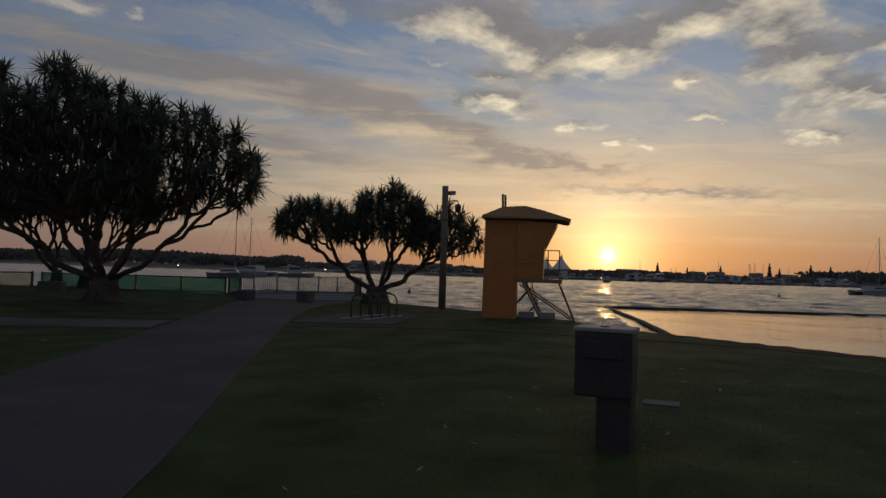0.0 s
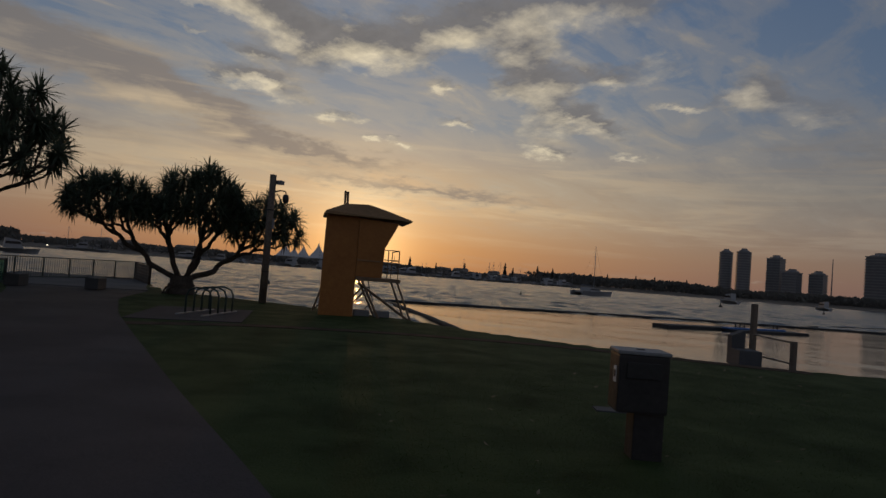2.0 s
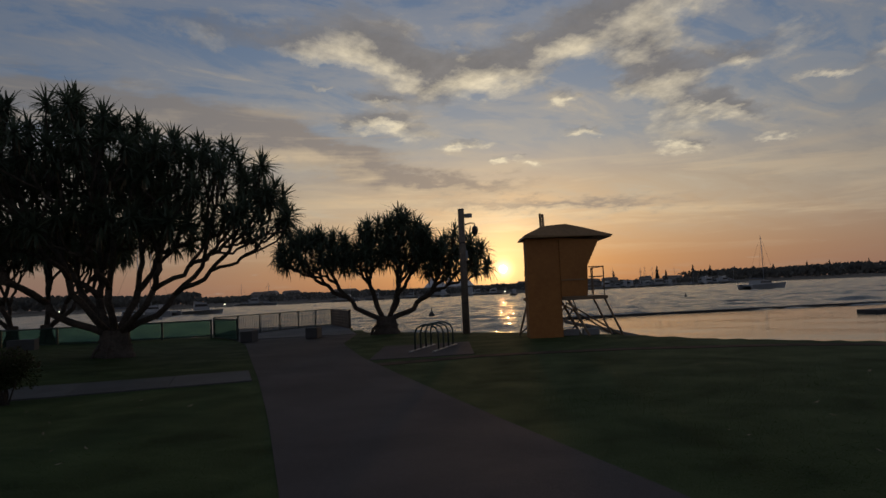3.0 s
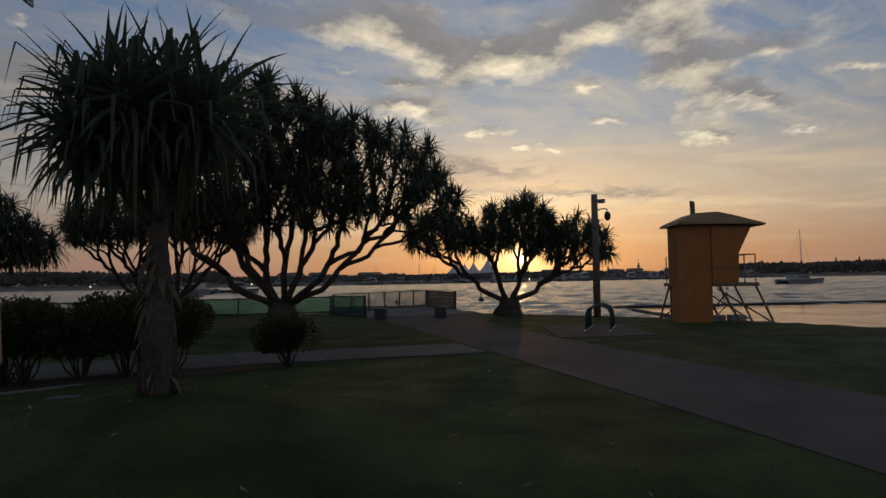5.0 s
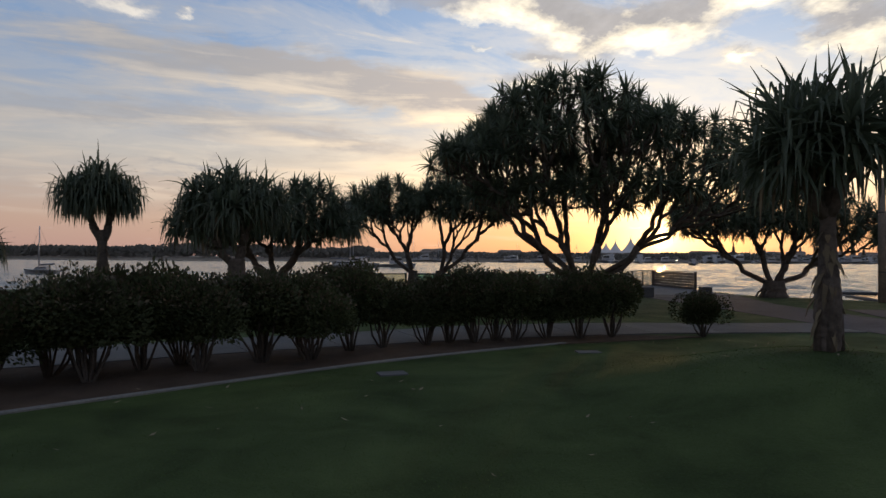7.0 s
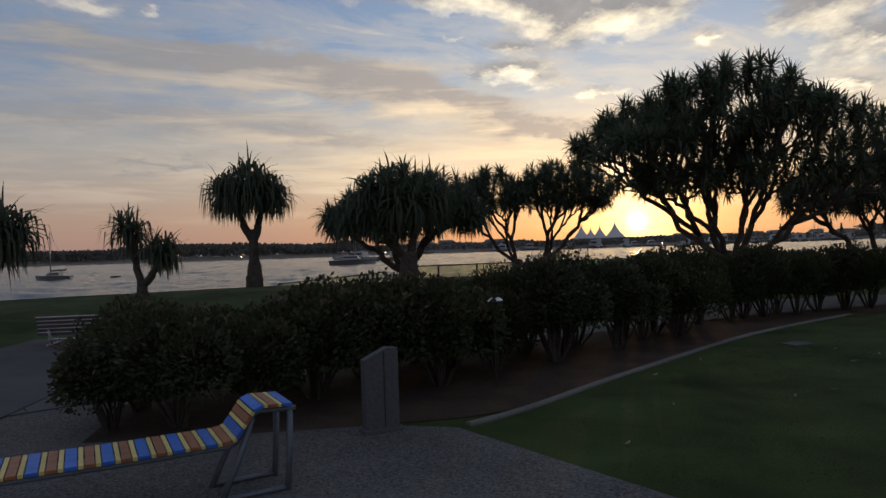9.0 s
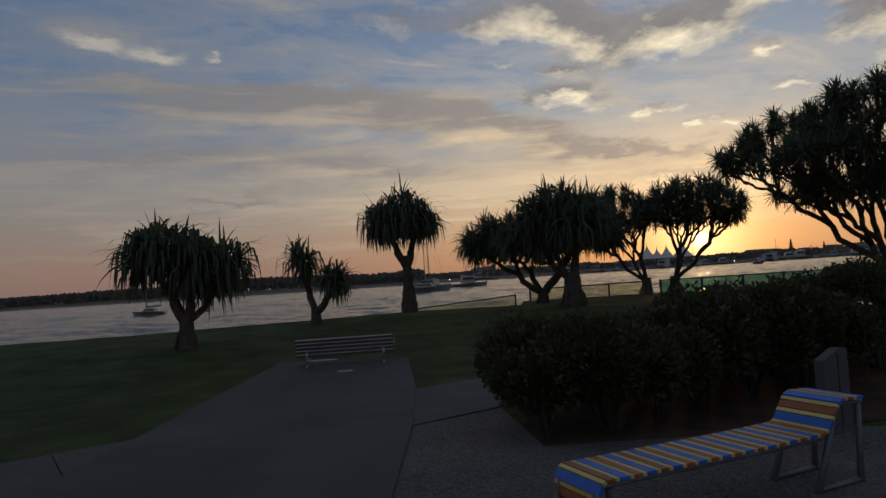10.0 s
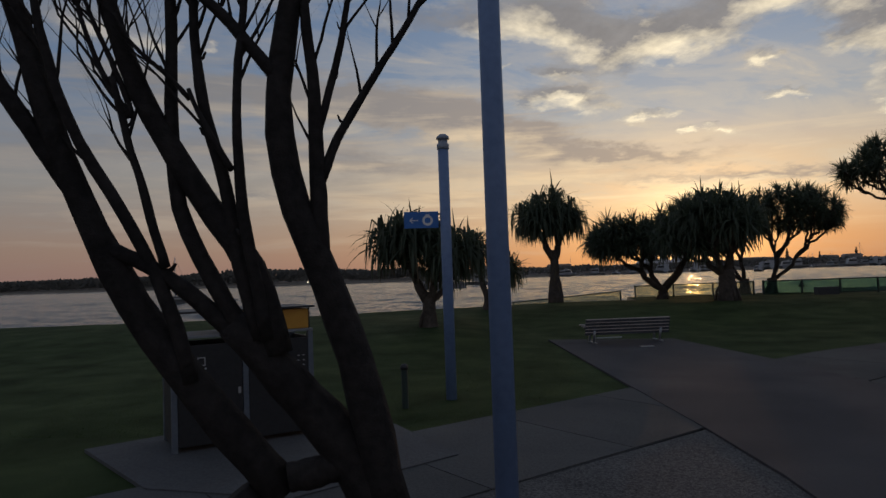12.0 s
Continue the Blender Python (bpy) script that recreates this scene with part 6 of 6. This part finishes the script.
def boat(at, turn, ln, mast=0.0, label="white moored sailing yacht with a bare mast", name="sailing_yacht", cat=False, cabin=0.32, dark=False, boom_cover=True):
    t = empty(name, (*at, WATER_Z), turn, label, "boat", "moored boats")
    wide, high = ln * 0.30, ln * 0.10
    if cat:
        for s in (-1, 1):
            v, f = hull_data(ln, wide * 0.35, high * 1.1)
            mesh_object("hull", [(x, y + s * ln * 0.2, z) for x, y, z in v], f, HULL, t)
        part("bridge_deck", boxed((-ln * 0.42, -ln * 0.2, high * 0.7), (ln * 0.22, ln * 0.2, high * 1.15), 0.1), HULL, t)
    else:
        mesh_object("hull", *hull_data(ln, wide, high), HULL_DARK if dark else HULL, t)
    w = ln * (0.17 if cat else 0.09)
    mesh_object("cabin", *prism([(-ln * 0.22, high * 1.1), (ln * 0.18, high * 1.1), (ln * 0.10, high * 1.1 + ln * 0.3 * cabin * 0.8), (-ln * 0.20, high * 1.1 + ln * 0.3 * cabin)], -w, w), HULL, t)
    mesh_object("cabin_window", *prism([(-ln * 0.19, high * 1.1 + ln * 0.12 * cabin), (ln * 0.13, high * 1.1 + ln * 0.12 * cabin), (ln * 0.11, high * 1.1 + ln * 0.2 * cabin), (-ln * 0.19, high * 1.1 + ln * 0.2 * cabin)],
                                     -w - 0.03, w + 0.03), BOAT_GLASS, t)
    if mast:
        tube("mast", [(ln * 0.08, 0, high), (ln * 0.08, 0, mast * 0.6), (ln * 0.07, 0, mast)], [0.12, 0.10, 0.06], GALV, t, 8)
        tube("boom", [(ln * 0.06, 0, high + ln * 0.14), (-ln * 0.36, 0, high + ln * 0.16)], 0.16 if boom_cover else 0.06, HULL_DARK, t, 8, "furled sail under a dark cover")
        for e in ((ln * 0.48, 0, high * 1.3), (-ln * 0.46, 0, high)):
            tube("stay", [(ln * 0.07, 0, mast * 0.98), e], 0.02, BLACK, t, 5)
        for s in (-1, 1):
            tube("shroud", [(ln * 0.07, 0, mast * 0.9), (ln * 0.05, s * wide * 0.45, high)], 0.02, BLACK, t, 5)
            tube("spreader", [(ln * 0.075, 0, mast * 0.55), (ln * 0.075, s * 0.5, mast * 0.55)], 0.03, BLACK, t, 5)
    return t


boat((116.4, 180.3), 12, 12.5, 15.8, "white sailing catamaran moored with a bare mast", "catamaran", True)
boat((-95.5, 109.8), 178, 6.6, 8.6, "small white sloop at anchor with a covered boom")
boat((-86.6, 114.0), 170, 2.2, 0, "tiny open dinghy tied behind a sloop", "dinghy", False, 0.1)
boat((-52.5, 161.5), 5, 11.5, 17.5, "long white sloop at anchor with a tall mast")
boat((-58.0, 196.0), 165, 13, 18, "white motor catamaran with a mast", "catamaran", True, 0.5)
boat((-46, 200), 20, 11, 0, "white cabin cruiser at anchor", "cabin_cruiser", False, 0.8)
boat((215, 225), 80, 13, 0, "grey motor cruiser at anchor", "cabin_cruiser", False, 0.8)
boat((270, 225), 70, 12, 0, "grey motor cruiser at anchor", "cabin_cruiser", False, 0.8)
boat((78, 330), 95, 10, 0, "dark workboat under way near the far shore", "workboat", False, 0.7, True)


def buoy(at, s):
    v, f = lathe([(0.0, -0.3), (0.5, -0.2), (0.62, 0.1), (0.42, 0.45), (0.12, 0.75), (0.1, 1.3), (0.16, 1.35), (0.0, 1.6)], 12)
    ob = mesh_object("channel_buoy", [(x * s, y * s, z * s) for x, y, z in v], f, RUBBER, smooth=True)
    ob.matrix_basis = pose(*at, WATER_Z)
    tagged(ob, "dark conical buoy floating on the harbour", "buoy", "buoys")


for bx, by, bs in ((9.0, 96, 0.75), (-3.4, 92, 0.5), (140, 150, 0.9), (66, 130, 0.6), (180, 150, 0.8)):
    buoy((bx, by), bs)


# ---- far shore ----
def shore_y(x):
    if x > 400:
        return max(60.0, 552.6 - 0.35 * (x - 400))
    return 455 + 0.10 * abs(x) if x < 40 else 459 + 0.26 * (x - 40)


def far_shore():
    xs = [x for x in range(-1500, 1801, 30)]
    rng = random.Random(4)
    verts = []
    for x in xs:
        y = shore_y(x) + rng.uniform(-6, 6)
        verts += [(x, y - 4, -4), (x, y, -0.6), (x, y + 30, 0.8), (x, y + 900, 2.0)]
    faces = [(i * 4 + k, i * 4 + 4 + k, i * 4 + 5 + k, i * 4 + 1 + k) for i in range(len(xs) - 1) for k in range(3)]
    tagged(mesh_object("far_shore", verts, faces, HAZED_LAND), "low dark far shoreline across the harbour", "shore", kind="structure")

    def wood_quads(count, x0, x1, high, size, deep=60, seed=1):
        rg = random.Random(seed)
        chunks = []
        for _ in range(count):
            x = rg.uniform(x0, x1)
            hill = high * (0.62 + 0.38 * noise.noise(Vector((x * 0.010, seed, 0))) + 0.20 * noise.noise(Vector((x * 0.06, seed, 3))))
            y = shore_y(x) + rg.uniform(6, deep)
            p = Vector((x, y, max(0.5, hill * rg.uniform(0.05, 1.0) ** 0.6)))
            a, b = rg.uniform(0, 3.14), rg.uniform(-0.6, 0.6)
            u = Vector((math.cos(a), math.sin(a), b)) * size * rg.uniform(0.6, 1.3)
            w = Vector((rg.uniform(-0.3, 0.3), rg.uniform(-0.3, 0.3), 1)).normalized() * size * rg.uniform(0.4, 0.9)
            chunks.append(([p - u - w * 0.4, p + u * 0.9 - w * 0.5, p + u * 0.5 + w * 0.6, p - u * 0.4 + w], [(0, 1, 2, 3)]))
        return join_data(chunks)

    for args, label in (((26000, -1100, -120, 15.0, 1.9, 70, 1), "dark wooded far shore beyond the water"), ((9000, -120, 330, 8.0, 1.5, 90, 2), "low trees among the marina buildings"),
                        ((22000, 330, 1200, 15.0, 2.1, 110, 3), "dark trees below the distant towers")):
        tagged(mesh_object("far_trees", *wood_quads(*args), HAZED_WOOD), label, "trees", kind="stuff")


far_shore()


def norfolk_pine(at, h, seed):
    rng = random.Random(seed)
    t = empty("norfolk_pine", at, rng.uniform(0, 90), "tall dark tiered pine on the far shore", "tree", "far pines")
    tube("trunk", [(0, 0, -1), (0, 0, h)], [0.35, 0.06], BARK_DARK, t, 6)
    chunks = []
    for k in range(22):
        z = h * (0.12 + 0.040 * k)
        r = h * 0.19 * (1 - k / 23.5) ** 0.8 * rng.uniform(0.75, 1.15)
        for q in range(7):
            a = q * 0.9 + k * 0.7 + rng.uniform(-0.25, 0.25)
            o = Vector((math.cos(a), math.sin(a), 0)) * rng.uniform(0.75, 1.1)
            s = Vector((-o.y, o.x, 0)) * r * 0.34
            sag = rng.uniform(-0.05, 0.22) * r
            chunks.append(([Vector((0, 0, z - 0.4)), o * r * 0.6 + s + Vector((0, 0, z + 0.5)), o * r + Vector((0, 0, z + sag)), o * r * 0.6 - s + Vector((0, 0, z - 0.6))], [(0, 1, 2, 3)]))
    mesh_object("crown", *join_data(chunks), HAZED_WOOD, t)
    return t


def build_pines():
    rng = random.Random(15)
    protos = [norfolk_pine((0, 0, -80), 17, 1), norfolk_pine((0, 0, -80), 14, 2)]
    spots = []
    for brg in (25.5, 26.2, 28.3, 28.9, 29.6, 33.5, 34.2, 35.0, 36.5, 37.2, 38.0, 38.6, 22.0, 19.5, 17.2, 15.5, 40.5, 41.3):
        a = radians(brg)
        d = 470
        for _ in range(6):
            x = math.sin(a) * d
            d = (shore_y(x) + 45) / math.cos(a)
        spots.append((math.sin(a) * d, math.cos(a) * d))
    first = set()
    for k, (x, y) in enumerate(spots):
        i = k % 2
        s = rng.uniform(0.42, 0.75) if math.hypot(x, y) < 560 else rng.uniform(0.65, 1.0)
        m = pose(x, y, 0, 0, 0, rng.uniform(0, 360)) @ Matrix.Scale(s, 4)
        if i in first:
            copy_thing(protos[i], m)
        else:
            protos[i].matrix_basis = m
            first.add(i)


build_pines()


def polar(bearing, d):
    return math.sin(radians(bearing)) * d, math.cos(radians(bearing)) * d


def pavilion():
    cx, cy = polar(7.95, 596)
    t = empty("sail_pavilion", (cx, cy, 0), -7.95, "pale tent-roofed pavilion with pointed peaks", "pavilion")
    part("hall", boxed((-24, -6, -1), (30, 8, 6.5), 0.2), FAR_WALL, t)
    for k, (x, h, r) in enumerate(((-15, 19.5, 8), (-7, 16, 6.5), (1, 18, 7), (14, 21, 9.5))):
        prof = [(r * (1 - s) ** 1.7 + 0.08, 6.5 + (h - 6.5) * s) for s in (0, 0.15, 0.3, 0.5, 0.7, 0.88, 1.0)]
        v, f = lathe(prof, 10)
        mesh_object("tent_peak", [(px + x, py, pz) for px, py, pz in v], f, SAIL, t, "white stretched membrane cone")
        tube("finial", [(x, 0, h), (x, 0, h + 1.4)], 0.1, GALV, t, 5)


pavilion()


def marina():
    """Low buildings, moored craft and masts along the far side."""
    rng = random.Random(22)
    for k in range(64):
        brg = rng.uniform(-9, 41)
        x, y = polar(brg, 500)
        y = shore_y(x) + rng.uniform(16, 70)
        w, dpt, st = rng.uniform(8, 20), rng.uniform(8, 14), rng.choice((1, 1, 1, 2))
        if 6 < brg < 13:
            st = 1
        t = empty("far_building", (x, y, 0), -brg + rng.uniform(-15, 15), "low pale waterfront building on the far shore", "building", "waterfront buildings")
        h = 3.2 * st
        part("wall", boxed((-w / 2, -dpt / 2, -1), (w / 2, dpt / 2, h), 0.05), FAR_WALL, t)
        mesh_object("roof", *prism([(-w / 2 - 0.5, h), (w / 2 + 0.5, h), (w / 2 - 1.5, h + rng.uniform(0.8, 2.2)), (-w / 2 + 1.5, h + 1.4)], -dpt / 2 - 0.5, dpt / 2 + 0.5), FAR_ROOF, t)
        for s in range(st):
            part("window", boxed((-w / 2 + 1.5, -dpt / 2 - 0.06, 3.2 * s + 1.2), (w / 2 - 1.5, -dpt / 2 - 0.005, 3.2 * s + 2.0), 0), CITY_GLASS, t, "dark window band")
    protos = [boat((0, -900), 0, 16, 0, "white motor yacht moored at the far marina", "motor_yacht", False, 0.9),
              boat((0, -900), 0, 11, 14, "white sloop moored at the far marina", "sailing_yacht", False, 0.4)]
    for i in range(64):
        brg = rng.uniform(-9, 40)
        x, y = polar(brg, 480)
        y = shore_y(x) - rng.uniform(6, 26)
        m = pose(x, y, WATER_Z, 0, 0, rng.choice((0, 90, 180)) + rng.uniform(-20, 20)) @ Matrix.Scale(rng.uniform(0.7, 1.15), 4)
        if i < 2:
            protos[i].matrix_basis = m
        else:
            copy_thing(protos[0 if rng.random() < 0.72 else 1], m)
    for k in range(6):
        x, y = polar(rng.uniform(-28, 30), 470)
        v, f = lathe([(0.0, -0.35), (0.3, -0.2), (0.35, 0.0), (0.3, 0.2), (0.0, 0.35)], 8)
        ob = mesh_object("shore_lamp", v, f, SHORE_LAMP)
        ob.matrix_basis = pose(x, shore_y(x) + 2, 0.2)
        tagged(ob, "small lit lamp on the far shore", "lamp", "shore lamps")


marina()


def city_tower(bearing, wide_deg, top_deg, d, round_body=False, seed=0):
    rng = random.Random(seed)
    x, y = polar(bearing, d)
    w, h = d * math.tan(radians(wide_deg)), d * math.tan(radians(top_deg)) - 1
    t = empty("apartment_tower", (x, y, 0), -bearing + rng.uniform(-8, 8), "dark high-rise apartment tower with balcony bands", "tower block", "distant towers")
    storeys = max(8, int(h / 3.4))
    sh = h / storeys
    sides = 16 if round_body else 4
    r = w / 2 / (1 if round_body else math.cos(math.pi / 4))

    def ring(z0, z1, k):
        v, f = tube_data([(0, 0, z0), (0, 0, z1)], [r * k, r * k], sides)
        c, s = math.cos(math.pi / 4), math.sin(math.pi / 4)
        if not round_body:
            v = [(px * c - py * s, px * s + py * c, pz) for px, py, pz in v]
        return v, f

    mesh_object("wall", *ring(-1, h, 0.93), CITY_GLASS, t, "dark glazed walls")
    for s in range(storeys):
        mesh_object("balcony_slab", *ring(s * sh + sh * 0.62, s * sh + sh, 1.0), CITY, t)
    v, f = lathe([(r * 0.70, h + 0.01), (r * 0.66, h + sh * 0.5), (r * 0.40, h + sh * 0.75), (r * 0.38, h + sh * 1.3), (0, h + sh * 1.35)], sides)
    mesh_object("roof_cap", v, f, CITY, t)


for row in ((43.35, 1.05, 3.65, 1000, True, 1), (44.65, 1.15, 3.75, 960, True, 2), (46.95, 1.05, 3.35, 1000, False, 3), (48.1, 1.1, 2.35, 980, False, 4), (49.85, 1.05, 2.3, 1000, False, 5),
            (53.8, 1.7, 3.85, 940, False, 6), (55.35, 0.8, 2.6, 1050, False, 7), (57.3, 2.0, 4.15, 900, False, 8), (60.5, 1.6, 3.2, 950, False, 9)):
    city_tower(*row)
tower_mast = empty("crane_mast", (*polar(50.75, 960), 0), 0, "thin tall mast beside the distant towers", "mast")
tube("mast", [(0, 0, 0), (0, 0, 58)], [1.1, 0.5], CITY, tower_mast, 6)
